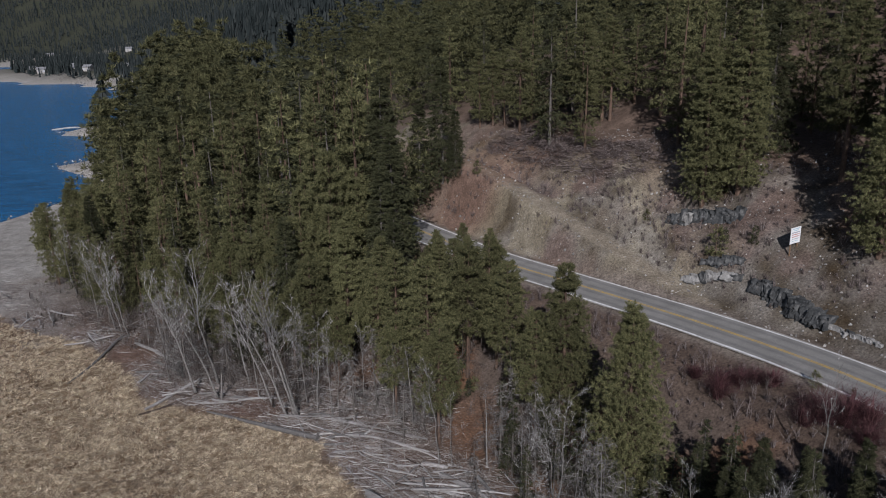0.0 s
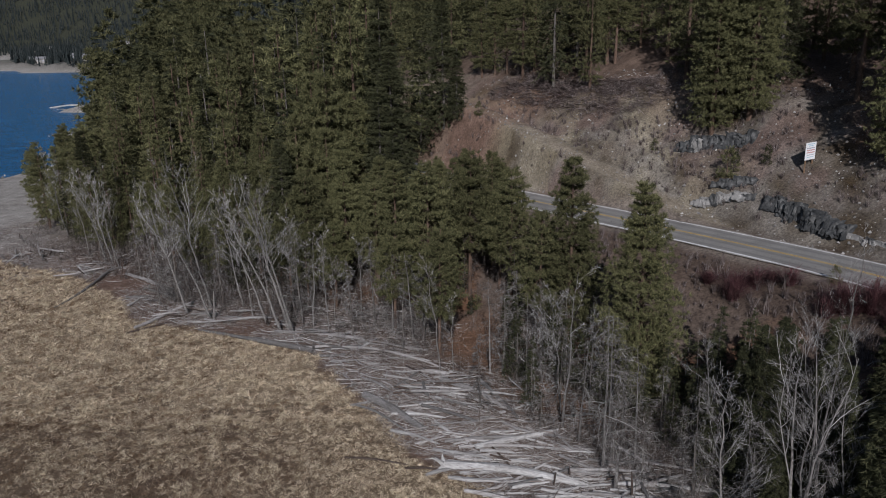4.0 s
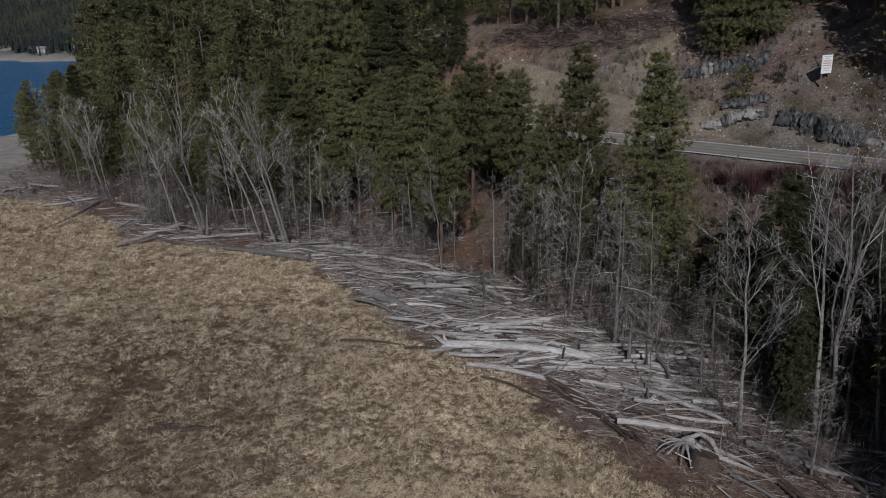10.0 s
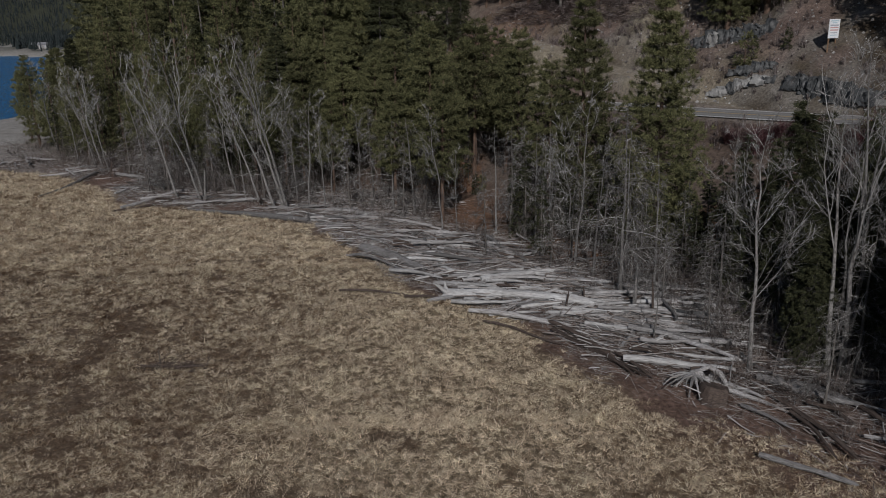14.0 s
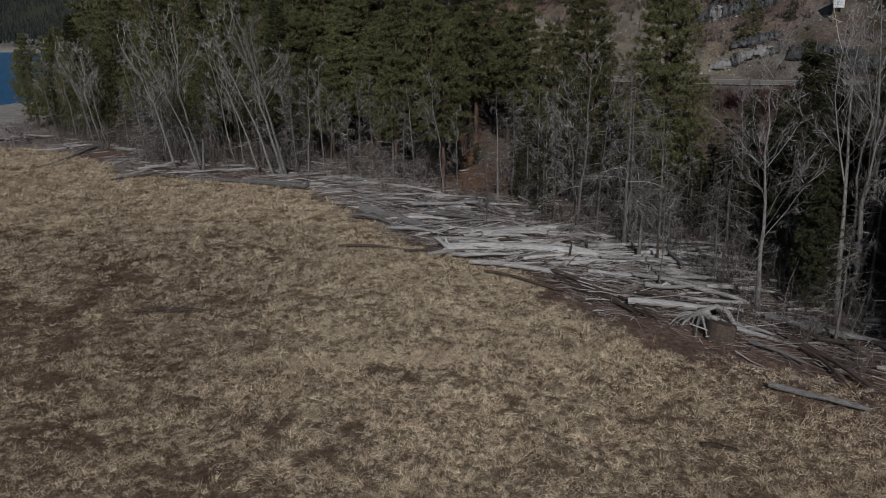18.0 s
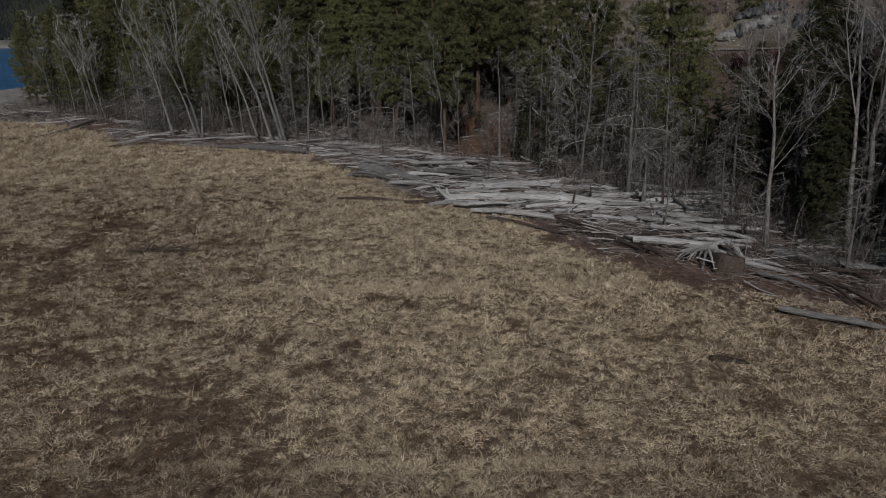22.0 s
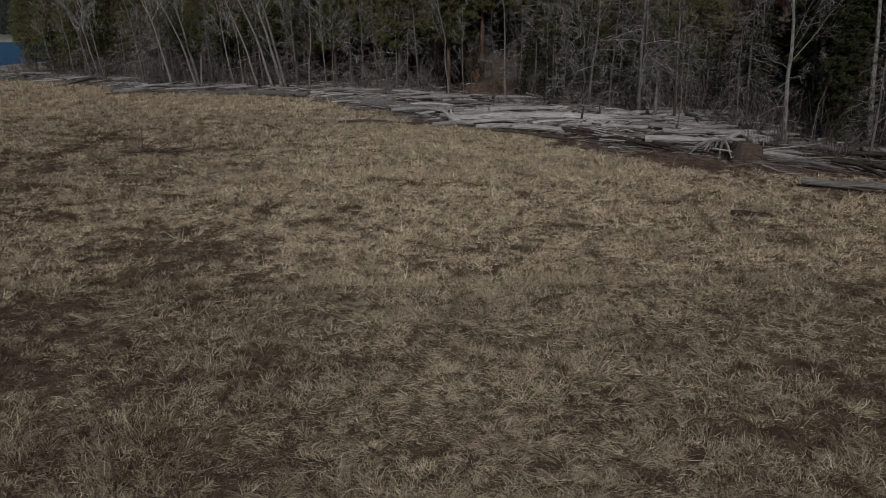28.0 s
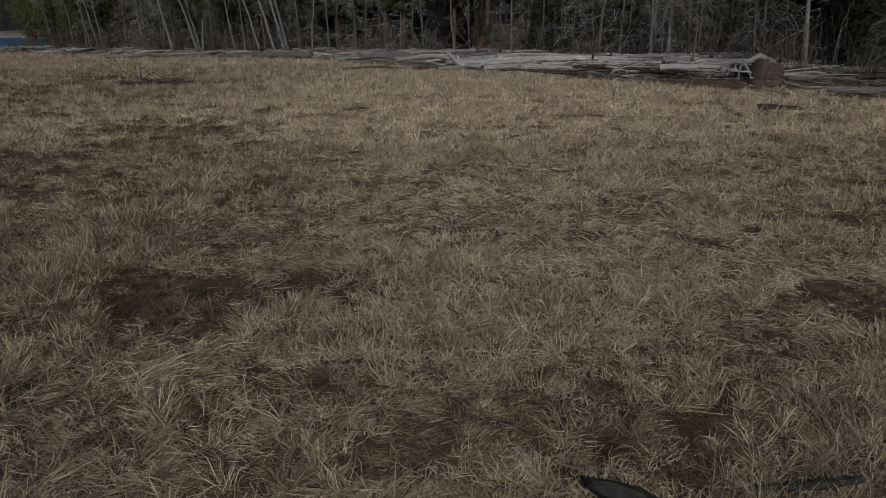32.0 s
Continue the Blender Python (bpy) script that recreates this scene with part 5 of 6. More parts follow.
for rows, material, text in ((PALES, PALE, BLEACHED), (GREYS, DRIFT, GREY), (DARKS, DARKWOOD, BROWN)):
    for j, (x0, y0, x1, y1, ra) in enumerate(rows):
        lay(log_mesh("driftwood_log", math.hypot(x1 - x0, y1 - y0), ra, ra * (0.6 + 0.08 * (j % 5)), material, 230 + 40 * len(text) + j, 0, 2 + j % 3, 0.012 + 0.008 * (j % 4)), (x0, y0), (x1, y1), ra + (0.08 if material is not PALE and y0 > 45 else 0.17), text)

LAYOUT = np.array([(-50, 96, -50, 4), (-36, 84, -35, 5), (-28, 79, -12, 4), (-16, 72, -14, 4), (-8, 67, -12, 5), (-7, 58, -42, 5), (-1, 58, -18, 6), (3, 50, -6, 6), (9, 46, -4, 6), (8, 39, -30, 4), (12, 41, -22, 5), (13, 34, -28, 4),
                   (16, 30, -48, 4), (19, 36, -20, 5), (17, 23, -62, 4), (20, 14, -70, 4), (-61, 104, -45, 6), (-76, 115, -38, 8), (-6, 76, -12, 5), (-13, 79, -25, 5), (-88, 134, -40, 10)], float)  # x, y, heading of the logs, spread


def log_field():
    """The mass of logs that the lake has left behind the meadow."""
    r = np.random.default_rng(303)
    stock = []
    for j in range(24):
        L = (2.2, 3.0, 3.8, 4.6, 5.6, 6.8, 2.6, 3.4)[j % 8]
        L *= r.uniform(0.6, 1.2)
        ra = 0.045 + 0.016 * (j % 5) + 0.010 * L
        stock.append((L, log_mesh("driftwood_log", L, ra, ra * r.uniform(0.45, 0.9), (DRIFT, DARKWOOD, PALE, DRIFT, PALE, DRIFT, DRIFT)[j % 7], 400 + j, 0, int(r.integers(0, 4)), 0.03), (GREY, BROWN, BLEACHED, GREY, BLEACHED, GREY, GREY)[j % 7]))
    made = 0
    while made < 250:
        j = int(r.choice(len(LAYOUT), p=LAYOUT_SHARE))
        cx, cy, ang, sp = LAYOUT[j]
        x, y = r.normal(cx, sp * 0.62), r.normal(cy, sp * 0.55)
        fld = float(sample(np.array([x]), np.array([y]))[2][0])
        if fld < (4.2 if y < 43 and x > 4 else 0.3) or fld > (13 if 30 < y < 64 else 6.5):
            continue
        k = int(r.integers(0, len(stock)))
        if stock[k][2] == BLEACHED and not (40 < y < 62 and -3 < x < 13) and r.random() < 0.75:
            continue
        if y < 38 and x > 8 and stock[k][2] != BROWN and r.random() < 0.5:
            continue
        L, me, label = stock[k]
        a = radians(r.normal(ang, 12 if r.random() < 0.62 else 45))
        dx, dy = math.cos(a) * L / 2, math.sin(a) * L / 2
        lay(me, (x - dx, y - dy), (x + dx, y + dy), 0.12 + 0.42 * r.random(), label, r.uniform(0, 360))
        made += 1


LAYOUT_SHARE = np.array([7, 8, 8, 8, 8, 8, 12, 14, 13, 6, 8, 5, 4.5, 6, 4, 2, 9, 9, 7, 5, 6], float)
LAYOUT_SHARE /= LAYOUT_SHARE.sum()
log_field()


def litter():
    """Sticks, bark and splinters between the logs."""
    r = np.random.default_rng(505)
    n = 150000
    j = r.choice(len(LAYOUT), n, p=LAYOUT_SHARE)
    x, y = r.normal(LAYOUT[j, 0], LAYOUT[j, 3] * 0.75), r.normal(LAYOUT[j, 1], LAYOUT[j, 3] * 0.68)
    z, up, fld, land, dt, run = sample(x, y)
    ok = (fld > -0.2 + r.exponential(0.35, n) + np.where((x > 3) & (y < 43), r.exponential(3.0, n), 0)) & (fld < np.where((y > 30) & (y < 64) | (x > -20) & (x < 2), 16, 11))
    ok &= ~((x > 8) & (y < 40)) | (r.random(n) < 0.5)
    x, y, z, a = x[ok], y[ok], z[ok], np.radians(LAYOUT[j, 2][ok])
    m = len(x)
    a = a + np.where(r.random(m) < 0.6, r.normal(0, 0.32, m), r.uniform(-1.6, 1.6, m))
    L = r.uniform(0.3, 2.2, m) * r.random(m) ** 0.6
    d = np.stack([np.cos(a), np.sin(a), r.normal(0, 0.09, m)], 1)
    p0 = np.stack([x, y, z + r.uniform(0.02, 0.30, m)], 1)
    side = np.stack([-np.sin(a), np.cos(a), r.normal(0, 0.5, m)], 1)
    b = Buf()
    hw = 0.005 + 0.016 * r.random(m) ** 2
    half = m // 2
    b.ribbons(p0[:half], (p0 + d * L[:, None] * 0.55 + r.normal(0, 0.03, (m, 3)))[:half], (p0 + d * L[:, None])[:half], hw[:half], hw[:half] * 0.9, unit(side[:half]))
    b.spikes(p0[half:], (p0 + d * L[:, None])[half:], hw[half:] * 1.2, unit(side[half:]))
    # round poles and broken limbs lying across one another
    k = r.choice(m, 2600, replace=False)
    for i in k:
        c = a[i] + r.normal(0, 0.35)
        l = 0.5 + 2.6 * r.random() ** 2
        t = np.array([math.cos(c), math.sin(c), r.normal(0, 0.07)])
        s = p0[i] + np.array([0, 0, r.uniform(0.02, 0.3)])
        w = r.uniform(0.012, 0.04)
        b.tube(np.array([s - t * l / 2, s + r.normal(0, 0.05, 3), s + t * l / 2]), [w, w * 0.9, w * 0.5], 5)
    tagged(new("driftwood_litter", b.mesh("driftwood_litter", LITTER)), "grey sticks, bark and splinters between the logs", "debris", kind="stuff")


litter()


def rootwad(x, y):
    r = np.random.default_rng(9)
    t = empty("root_stump", "upturned grey stump with a fan of long bare roots", "stump", at=pose(x, y, ground_z(x, y), 0, 0, 0))
    b = Buf()
    b.tube([(0.55, 0.2, 0.25), (0.2, 0.05, 0.55), (-0.1, -0.1, 0.62)], [0.20, 0.34, 0.25], 9)
    part("stump", b.mesh("stump", DRIFT), t)
    for j in range(15):
        a = radians(150 + 150 * (j + r.random()) / 15)
        L = r.uniform(0.9, 1.9)
        p = np.array([-0.05, -0.08, 0.6])
        pts = [p]
        d = np.array([math.cos(a), math.sin(a), r.uniform(0.0, 0.35)])
        for s in range(5):
            pts.append(pts[-1] + d * L / 5)
            d = unit(d + np.array([r.normal(0, 0.12), r.normal(0, 0.12), -0.22]))
        pts = np.array(pts)
        pts[:, 2] = np.maximum(pts[:, 2], 0.03)
        b = Buf()
        b.tube(pts, np.linspace(0.085, 0.018, 6) * r.uniform(0.7, 1.2), 6)
        part("root", b.mesh("root", DRIFT if j % 3 else PALE), t)
    b = Buf()
    b.tube([(0.2, 0.1, 0.72), (0.75, 0.05, 0.98), (1.25, -0.15, 0.72), (1.5, -0.4, 0.25), (1.55, -0.5, 0.02)], [0.10, 0.13, 0.13, 0.11, 0.09], 9)
    part("root_arch", b.mesh("root_arch", DRIFT), t, "thick arched pale root")
    b = Buf()
    b.tube([(0.5, -0.2, 0.5), (1.3, -0.9, 0.25), (2.6, -1.9, 0.12), (3.4, -2.7, 0.05)], [0.13, 0.12, 0.09, 0.04], 7)
    part("root_stem", b.mesh("root_stem", DRIFT), t)
    return t


rootwad(11.6, 34.1)
b = Buf()
b.tube([(0, 0, -0.15), (0, 0, 0.10), (0.02, 0, 0.62), (0.04, 0.02, 0.72)], [0.74, 0.70, 0.68, 0.58], 18)
b.v[0] += np.random.default_rng(4).normal(0, 0.03, b.v[0].shape)
tagged(part("sawn_block", b.mesh("sawn_block", DARKWOOD), at=pose(12.1, 32.7, ground_z(12.1, 32.7))), "squat brown sawn log section standing on its end", "log section")
lay(log_mesh("driftwood_log", 1.2, 0.11, 0.08, DARKWOOD, 611, 0, 2, 0.06), (8.2, 23.7), (9.4, 23.4), 0.09, "short dark log lying alone in the grass")


def brush_heap(x, y, wide, n, name, label, material, seed, up=0.25):
    """A low heap of dead twigs."""
    r = np.random.default_rng(seed)
    b = Buf()
    for j in range(n):
        a = r.uniform(0, 6.28)
        p = np.array([r.normal(0, wide * 0.5), r.normal(0, wide * 0.16), r.uniform(0.0, 0.15)])
        d = np.array([math.cos(a) * 1.6, math.sin(a), abs(r.normal(0, up))])
        L = r.uniform(0.4, 1.0) * wide * 0.45
        b.tube([p, p + d * L * 0.5 + r.normal(0, 0.05, 3), p + d * L * 0.9 + np.array([0, 0, -0.05])], [0.028, 0.018, 0.006], 4)
    return tagged(part(name, b.mesh(name, material), at=pose(x, y, ground_z(x, y) + 0.10)), label, "dead branch")


brush_heap(-15.6, 37.5, 2.3, 46, "fallen_branch", "dark fallen branch with thin twigs in the meadow", DARKWOOD, 71, 0.4)
lay(log_mesh("driftwood_log", 3.6, 0.075, 0.05, DARKWOOD, 612, 0, 6, 0.01), (-17.4, 37.6), (-13.7, 37.4), 0.20, "dark fallen log with dead twigs lying alone in the meadow")
b = Buf()
b.tube([(0, 0, -0.1), (0.02, 0, 0.5), (0.0, 0.03, 1.15)], [0.035, 0.03, 0.015], 6)
tagged(part("upright_stick", b.mesh("upright_stick", BARK), at=pose(-16.3, 37.6, ground_z(-16.3, 37.6))), "thin dead stick standing in the grass", "stick")
for x, y, h, rr, ln in ((-26.2, 77.6, 3.6, 0.11, 5), (7.0, 44.9, 1.1, 0.06, 8), (8.3, 45.6, 1.2, 0.05, -4), (11.1, 44.0, 3.0, 0.11, 2), (12.0, 43.0, 2.2, 0.07, -3), (-43.2, 93.5, 2.2, 0.09, 14)):
    b = Buf()
    b.tube([(0, 0, -0.2), (0.01, 0, h * 0.6), (0.0, 0.02, h)], [rr * 1.25, rr, rr * 0.55], 8)
    tagged(part("broken_snag", b.mesh("broken_snag", BIRCH if h > 2.5 else DARKWOOD), at=pose(x, y, ground_z(x, y), 0, ln)), "broken bare trunk standing among the driftwood", "snag", "broken snags")

# charred wood, and a strip of shadow, in the grass where the walk ends
b = Buf()
b.tube([(-0.20, 0.05, 0.16), (-0.13, 0.03, 0.135), (-0.05, 0.02, 0.10), (0.04, 0.02, 0.075), (0.12, 0, 0.04), (0.3, -0.03, 0.02)], [0.014, 0.05, 0.058, 0.072, 0.06, 0.04], 10)
b.v[0] += np.random.default_rng(8).normal(0, 0.009, b.v[0].shape)
CHARSHADOW = grainy("charred_wood_and_shadow", [(0.35, (0.012, 0.011, 0.010)), (0.7, (0.05, 0.048, 0.045))], 6, 30, 0.7, 0.02, 0.7, 0.3)
tagged(part("charred_branch", b.mesh("charred_branch", CHARSHADOW), at=pose(-0.20, 4.17, ground_z(-0.20, 4.17) + 0.06)), "black charred piece of wood in the grass", "charred wood")
# black stick laid in as the shadow of a gap under the grass
b = Buf()
b.tube([(-0.3, 0.02, 0.05), (0.0, 0, 0.07), (0.3, 0.03, 0.10)], [0.02, 0.03, 0.022], 7)
tagged(part("shadow_stick", b.mesh("shadow_stick", CHARSHADOW), at=pose(0.86, 4.38, ground_z(0.86, 4.38))), "black stick standing in for a shadowed gap in the grass", "charred wood")


# ---- undergrowth, stones and rock ----
def twig_mass(x, y, z, tall, n_each, r, spread=0.9):
    """Curved twigs springing from each spot, as strips."""
    m = len(x)
    X, Y, Z, T = (np.repeat(v, n_each) for v in (x, y, z, tall))
    k = m * n_each
    a = r.uniform(0, 2 * np.pi, k)
    out = np.abs(r.normal(0, 0.45, k)) * spread
    L = T * r.uniform(0.45, 1.1, k)
    base = np.stack([X + r.normal(0, 0.22, k) * T * 0.5, Y + r.normal(0, 0.22, k) * T * 0.5, Z], 1)
    lift = r.uniform(0, 0.5, k) * T * (r.random(k) < 0.6)
    base[:, 2] += lift
    d = np.stack([np.cos(a) * out, np.sin(a) * out, 1 + 0 * a], 1)
    p1 = base + d * L[:, None] * 0.5
    d2 = d + np.stack([np.cos(a + r.normal(0, 0.8, k)), np.sin(a + r.normal(0, 0.8, k)), -0.5 + 0 * a], 1) * 0.5
    p2 = p1 + d2 * L[:, None] * 0.5
    s = np.stack([-np.sin(a), np.cos(a), 0.2 + 0 * a], 1)
    return base, p1, p2, unit(s)


def undergrowth():
    r = np.random.default_rng(808)
    # grey thicket at the wood's edge
    X, Y, q = scatter(-70, 34, 14, 122, 1.15, 81)
    Z, up, fld, land, dt, run = sample(X, Y)
    edge = np.where((X > -6) & (X < 20) & (Y > 34), 9.0, 4.2)
    p = smooth(edge - 2.2, edge + 1.5, fld) * (1 - smooth(edge + 9, edge + 17, fld))
    p = p * np.where(X > 16, 0.75, 0.85) * np.where((X > -1) & (X < 5.5) & (Y < 78), 0.25, 1) * np.where((X > -15) & (X < 10), 0.5, 1) * (0.3 + 0.7 * smooth(-58, -46, X))
    ok = (r.random(len(X)) < p * 0.85) & (up < -5) & (land > 40)
    x, y, z = X[ok], Y[ok], Z[ok]
    b = Buf()
    q = twig_mass(x, y, z, 0.6 + 3.4 * r.random(len(x)) ** 1.7, 46, r, 1.7)
    b.ribbons(*q[:3], 0.010, 0.007, q[3])
    tagged(new("thicket", b.mesh("thicket", THICKET)), "grey leafless thicket along the wood's edge", "undergrowth", kind="stuff")
    # brown brush on the verge and the cut bank
    X, Y, q = scatter(-14, 62, 30, 150, 1.1, 82)
    Z, up, fld, land, dt, run = sample(X, Y)
    n1 = fbm(X, Y, 9, 91)
    p = np.where(up < 0, smooth(-22, -9, up) * (1 - smooth(-6.5, -5, up)), smooth(6.5, 9, up) * (1 - smooth(24, 34, up)) * (0.25 + 1.2 * smooth(0.46, 0.56, fbm(X, Y, 4.5, 93))))
    ok = (r.random(len(X)) < p) & (dt > 2.0)
    x, y, z = X[ok], Y[ok], Z[ok]
    b = Buf()
    t = 0.25 + 1.3 * r.random(len(x)) ** 1.6
    q = twig_mass(x, y, z, t, 30, r, 1.4)
    b.ribbons(*q[:3], 0.021, 0.014, q[3])
    tagged(new("brush", b.mesh("brush", BRUSH)), "low brown leafless brush on the banks beside the road", "undergrowth", kind="stuff")
    # stones on the bank
    X, Y, q = scatter(-14, 64, 60, 150, 0.62, 83)
    Z, up, fld, land, dt, run = sample(X, Y)
    ok = (up > 4.6) & (up < 34) & (r.random(len(X)) < 0.22 + 0.45 * smooth(0.48, 0.60, fbm(X, Y, 5, 95)))
    x, y, z = X[ok], Y[ok], Z[ok]
    m = len(x)
    s = 0.05 + 0.18 * r.random(m) ** 5 + 0.05 * r.random(m)
    cube = np.array([[1, 0, 0], [-1, 0, 0], [0, 1, 0], [0, -1, 0], [0, 0, 1], [0, 0, -1]], float)
    tri = np.array([[0, 2, 4], [2, 1, 4], [1, 3, 4], [3, 0, 4], [2, 0, 5], [1, 2, 5], [3, 1, 5], [0, 3, 5]])
    v = np.stack([x, y, z + s * 0.2], 1)[:, None] + cube[None] * (s[:, None, None] * r.uniform(0.5, 1.3, (m, 6, 1))) + r.normal(0, 0.15, (m, 6, 3)) * s[:, None, None]
    b = Buf()
    b.add(v.reshape(-1, 3), (np.arange(m)[:, None, None] * 6 + tri[None]).reshape(-1, 3))
    tagged(new("loose_stones", b.mesh("loose_stones", STONE)), "pale loose stones scattered over the cut bank", "stones", kind="stuff")
    # boulders and cobbles along the lake
    p = SHORE[4:28]
    seg = np.linalg.norm(np.diff(p, axis=0), axis=1)
    k = r.choice(len(seg), 5200, p=seg / seg.sum())
    u = r.random(5200)[:, None]
    q = p[k] * (1 - u) + p[k + 1] * u + r.normal(0, 1, (5200, 2)) * np.where(r.random((5200, 1)) < 0.5, 2.6, 10)
    z, up, fld, land, dt, run = sample(q[:, 0], q[:, 1])
    ok = (z > LAKE_Z - 0.2) & (np.hypot(q[:, 0], q[:, 1]) < 900)
    q, z = q[ok], z[ok]
    m = len(q)
    s = 0.10 + 0.55 * r.random(m) ** 4
    v = np.concatenate([q, z[:, None] + s[:, None] * 0.15], 1)[:, None] + cube[None] * (s[:, None, None] * r.uniform(0.5, 1.2, (m, 6, 1)))
    b = Buf()
    b.add(v.reshape(-1, 3), (np.arange(m)[:, None, None] * 6 + tri[None]).reshape(-1, 3))
    tagged(new("shore_stones", b.mesh("shore_stones", SHORESTONE)), "grey stones along the lake shore", "stones", kind="stuff")
    # heaps of felled branches by the hill trees
    X, Y, q = scatter(8, 34, 112, 146, 0.8, 84)
    Z, up, fld, land, dt, run = sample(X, Y)
    ok = (up > 20.5) & (up < 29.5) & (r.random(len(X)) < 0.6)
    x, y, z = X[ok], Y[ok], Z[ok]
    n = len(x) * 30
    a = r.uniform(0, 6.28, n)
    p0 = np.stack([np.repeat(x, 30) + r.normal(0, 0.5, n), np.repeat(y, 30) + r.normal(0, 0.5, n), np.repeat(z, 30) + r.uniform(0.05, 0.7, n)], 1)
    L = r.uniform(0.6, 2.6, n)[:, None]
    d = np.stack([np.cos(a), np.sin(a), r.normal(0, 0.22, n)], 1)
    b = Buf()
    b.ribbons(p0, p0 + d * L * 0.5, p0 + d * L, 0.035, 0.025, unit(np.stack([-np.sin(a), np.cos(a), 0.5 + 0 * a], 1)))
    tagged(new("slash_heap", b.mesh("slash_heap", BRUSH)), "grey-brown heaps of felled branches on the slope", "brushwood", kind="stuff")


undergrowth()


def shrub(x, y, tall, material, name, label, seed, group):
    r = np.random.default_rng(seed)
    b = Buf()
    one = np.zeros(1)
    q = twig_mass(one, one, one, one + tall, 620, r, 2.3)
    b.ribbons(*q[:3], 0.016, 0.011, q[3])
    tagged(part(name, b.mesh(name, material), at=pose(x, y, ground_z(x, y))), label, "shrub", group)


for k, (x, y, t) in enumerate(((26.8, 64.7, 1.5), (25.0, 67.2, 1.2), (30.6, 62.6, 1.4), (29.4, 63.6, 1.2), (32.5, 55.5, 1.8), (34.4, 55.2, 1.7), (33.4, 51.6, 1.8), (30.8, 56.4, 1.5), (28.2, 64.2, 1.4), (26.0, 63.6, 2.0), (31.9, 56.1, 2.4), (33.4, 54.6, 2.4), (34.6, 53.4, 2.2),)):
    shrub(x, y, t, REDTWIG, "red_shrub", "leafless shrub with dark red twigs below the road", 900 + k, "red shrubs below the road")
for k, (x, y, t) in enumerate(((33.8, 61.0, 1.6), (35.6, 58.0, 1.2))):
    plant("young_pine", saplings[k % 3], CON, t, (3.2, 4.2, 2.2)[k % 3], x, y, "young green conifer on the verge", "young pine", "young conifers")
for k, (x, y, t) in enumerate(((35.1, 90.6, 3.8), (39.2, 89.0, 2.6), (6.3, 128.4, 2.4), (36.5, 91.6, 2.2), (29.5, 103.0, 1.6), (2.6, 76.5, 2.2), (3.4, 77.4, 1.6))):
    plant("young_pine", saplings[k % 2], CON, t, (3.2, 4.2)[k % 2], x, y, "bushy young green conifer on the slope", "young pine", "young conifers")


def outcrop(name, label, base, n, size, material, seed, heading, rise):
    """A broken rock face: upright slabs set one beside and behind another along a line in the bank."""
    r = np.random.default_rng(seed)
    (x0, y0), (x1, y1) = base
    o = empty(name, label, "rock outcrop", "rock outcrops above the road", pose(x0, y0, ground_z(x0, y0)))
    inv = o.matrix_basis.inverted()
    for k in range(n):
        s = (k + r.uniform(0.25, 0.75)) / n
        back = r.uniform(0.0, 0.45) * rise
        dx, dy = math.cos(radians(heading)), math.sin(radians(heading))
        x, y = x0 + (x1 - x0) * s + dx * back, y0 + (y1 - y0) * s + dy * back
        w, dp, hh = math.hypot(x1 - x0, y1 - y0) / n * r.uniform(1.1, 2.0), size * r.uniform(0.6, 1.0), size * r.uniform(0.75, 1.1) * (0.5 + 0.55 * math.sin(math.pi * min(max(s, 0.1), 0.9)))
        b = Buf()
        b.box((0, 0, 0), (w, dp, hh))
        v = b.v[0]
        v += r.normal(0, 0.07, v.shape) * np.array([w, dp, hh])
        v[v[:, 2] > 0] *= np.array([r.uniform(0.8, 1.0), r.uniform(0.75, 1.0), 1])
        bm = bmesh.new()
        vs = [bm.verts.new(p) for p in v]
        for t in b.t[0]:
            bm.faces.new([vs[i] for i in t])
        bmesh.ops.recalc_face_normals(bm, faces=bm.faces[:])
        bmesh.ops.subdivide_edges(bm, edges=bm.edges[:], cuts=6, use_grid_fill=True)
        for q in bm.verts:
            c = q.co
            g = Vector((c.x * 2.6, c.y * 2.6, c.z * 1.1)) + Vector((k, seed, 0))
            q.co = c + Vector([noise.cell(g + Vector((0, 0, j * 7.5))) for j in range(3)]) * size * 0.09 + Vector([noise.noise(c * 4 + Vector((k, seed, j * 3))) for j in range(3)]) * 0.09
        me = bpy.data.meshes.new("slab")
        bm.to_mesh(me)
        bm.free()
        me.materials.append(material if r.random() < 0.85 else (PALEROCK if material is ROCK else ROCK))
        part("slab", me, o, at=inv @ pose(x, y, ground_z(x, y) + hh * r.uniform(-0.12, 0.1), r.normal(-12, 3), r.normal(2, 3), heading - 90 + r.normal(0, 11)))


outcrop("rock_outcrop", "dark slate rock face with upright cracks beside the road", ((37.4, 82.9), (41.2, 73.2)), 13, 2.3, ROCK, 3, 28, 0.8)
outcrop("rock_outcrop", "pale grey broken rock face in the cut bank", ((31.2, 91.2), (36.4, 85.2)), 11, 1.35, PALEROCK, 5, 38, 0.5)
outcrop("rock_outcrop", "dark slate rock ledge high on the bank", ((32.2, 100.9), (39.8, 95.0)), 12, 2.4, ROCK, 7, 40, 0.7)
outcrop("rock_outcrop", "low pale rock at the foot of the bank", ((40.8, 73.6), (43.6, 67.6)), 10, 0.6, PALEROCK, 9, 25, 0.7)
outcrop("rock_outcrop", "dark broken rock above the pale face", ((33.2, 90.4), (37.2, 87.4)), 6, 1.3, ROCK, 13, 38, 0.8)
outcrop("boulder_group", "dark boulders lying among the driftwood", ((12.8, 38.6), (14.4, 45.4)), 4, 1.0, ROCK, 11, 60, 1.4)


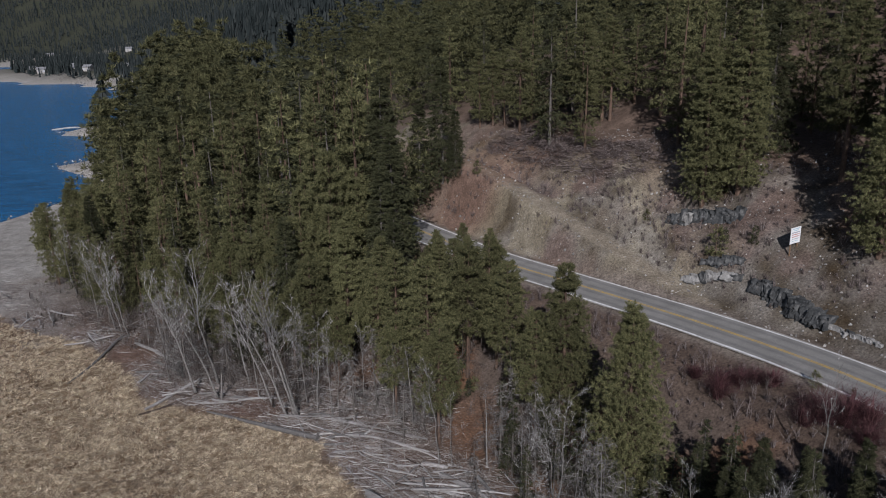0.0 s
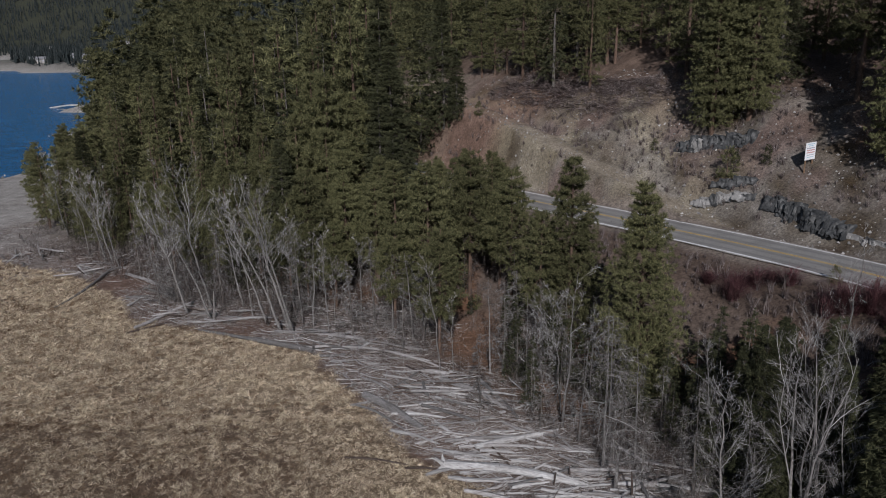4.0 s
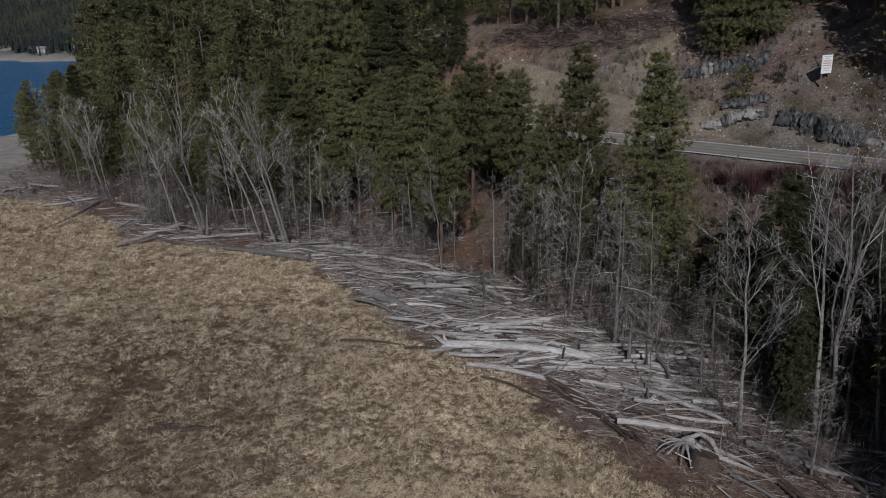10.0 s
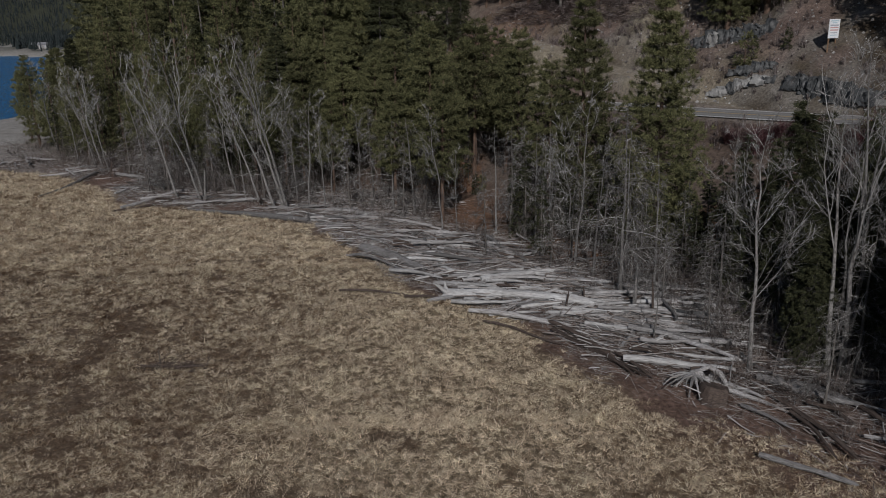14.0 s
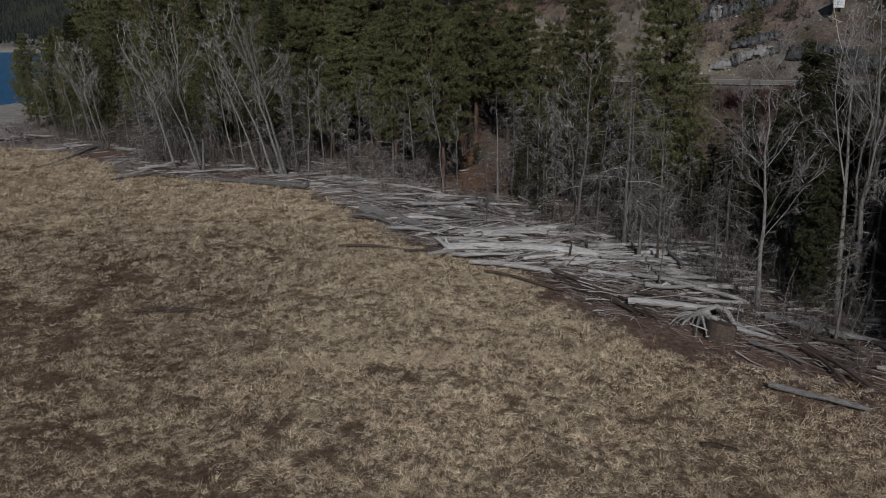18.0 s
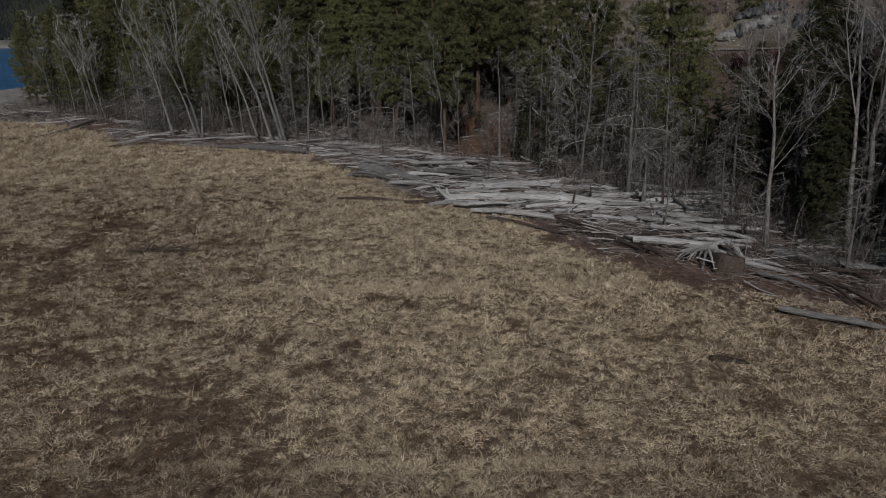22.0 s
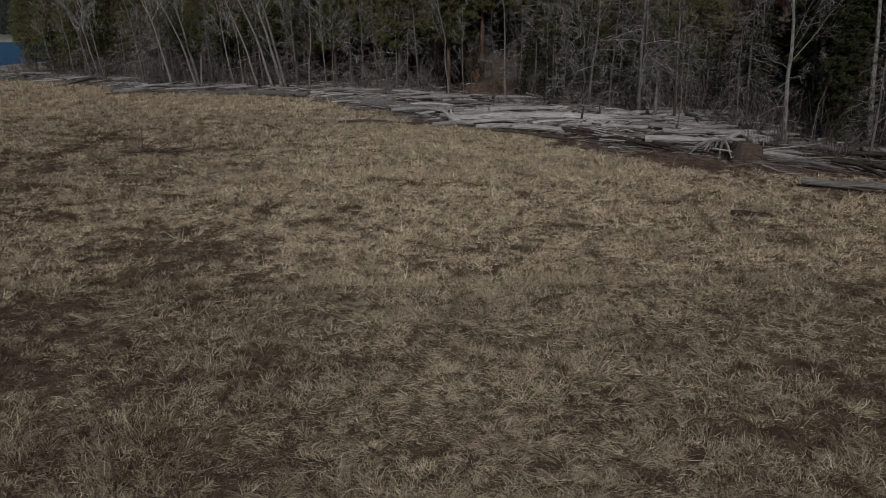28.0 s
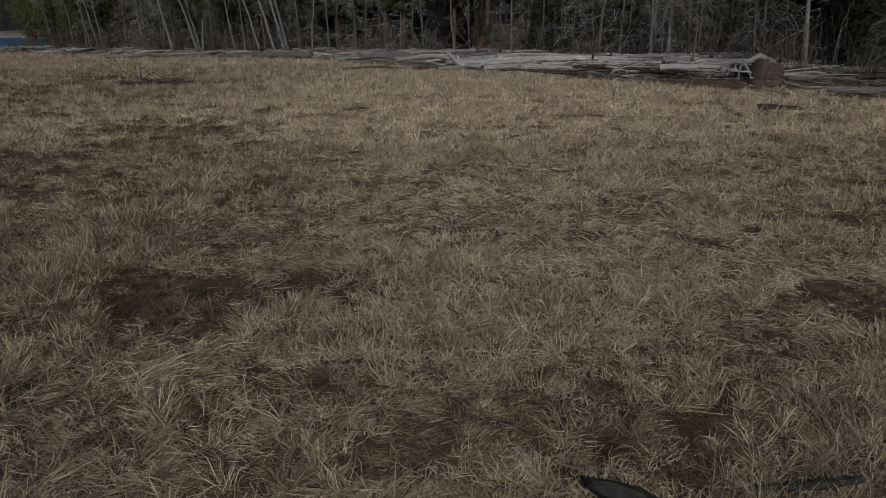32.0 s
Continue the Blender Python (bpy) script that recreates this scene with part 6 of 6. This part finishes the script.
# ---- across the bay ----
def house(x, y, w, d, h, turn):
    t = empty("house", "small pale lakeside house with a grey roof among trees", "house", "houses across the bay", pose(x, y, ground_z(x, y), 0, 0, turn))
    b = Buf()
    b.box((0, 0, h / 2 - 0.5), (w, d, h + 1))
    part("wall", b.mesh("wall", HOUSEWALL), t)
    b = Buf()
    o = 0.5
    v = [(-w / 2 - o, -d / 2 - o, h), (w / 2 + o, -d / 2 - o, h), (w / 2 + o, d / 2 + o, h), (-w / 2 - o, d / 2 + o, h), (-w / 2 - o, 0, h + d * 0.4), (w / 2 + o, 0, h + d * 0.4)]
    b.add(v, [(0, 1, 5), (0, 5, 4), (2, 3, 4), (2, 4, 5), (3, 0, 4), (1, 2, 5), (0, 2, 1), (0, 3, 2)])
    part("roof", b.mesh("roof", ROOF), t)
    for k in (-0.28, 0.28):
        b = Buf()
        b.box((k * w, -d / 2 - 0.03, h * 0.55), (w * 0.22, 0.08, h * 0.4))
        part("window", b.mesh("window", INK), t)


for x, y, w, d, h, a in ((-418, 800, 11, 9, 5, 20), (-455, 850, 10, 8, 4.5, 40), (-395, 830, 12, 9, 5, 10), (-355, 770, 11, 9, 5.5, -10), (-330, 800, 10, 8, 5, 15), (-500, 1120, 13, 9, 5, 20), (-560, 1190, 12, 9, 5, 30), (-440, 1090, 12, 9, 5, 0), (-380, 900, 12, 9, 6, 30), (-640, 1260, 14, 9, 5, 20)):
    house(x, y, w * 0.75, d * 0.75, h * 0.7, a)
b = Buf()
b.box((0, 0, 0.5), (26, 2.2, 0.35))
for k in range(-5, 6):
    b.tube([(k * 2.4, 0.8, -1.5), (k * 2.4, 0.8, 0.6)], [0.14, 0.14], 6)
tagged(part("boat_dock", b.mesh("boat_dock", DRIFT), at=pose(-520, 868, LAKE_Z, 0, 0, 30)), "grey wooden boat dock across the bay", "dock")
for x, y, a in ((-512, 880, 20), (-530, 872, 40), (-700, 1195, 10)):
    b = Buf()
    v = [(-3, -1, 0.9), (2, -1, 1.0), (3.4, 0, 1.1), (2, 1, 1.0), (-3, 1, 0.9), (-2.8, -0.7, -0.2), (1.8, -0.6, -0.2), (2.8, 0, -0.1), (1.8, 0.6, -0.2), (-2.8, 0.7, -0.2)]
    b.add(v, [(0, 1, 6), (0, 6, 5), (1, 2, 7), (1, 7, 6), (2, 3, 8), (2, 8, 7), (3, 4, 9), (3, 9, 8), (4, 0, 5), (4, 5, 9), (0, 4, 3), (0, 3, 1), (1, 3, 2)])
    b.box((-0.3, 0, 1.4), (2.2, 1.3, 0.9))
    tagged(part("motorboat", b.mesh("motorboat", HULL), at=pose(x, y, LAKE_Z, 0, 0, a)), "small white motorboat moored by the far shore", "boat", "moored boats")
lay(log_mesh("driftwood_log", 20, 0.5, 0.3, PALE, 640, 0, 0, 0.0), (-184, 353), (-166, 346), 1.2, "long pale log lying out over the water")
plant("fir_tree", firs[0], CON, 11, 15, -152, 334, "lone fir on the stony point in the lake", "fir tree", "firs")
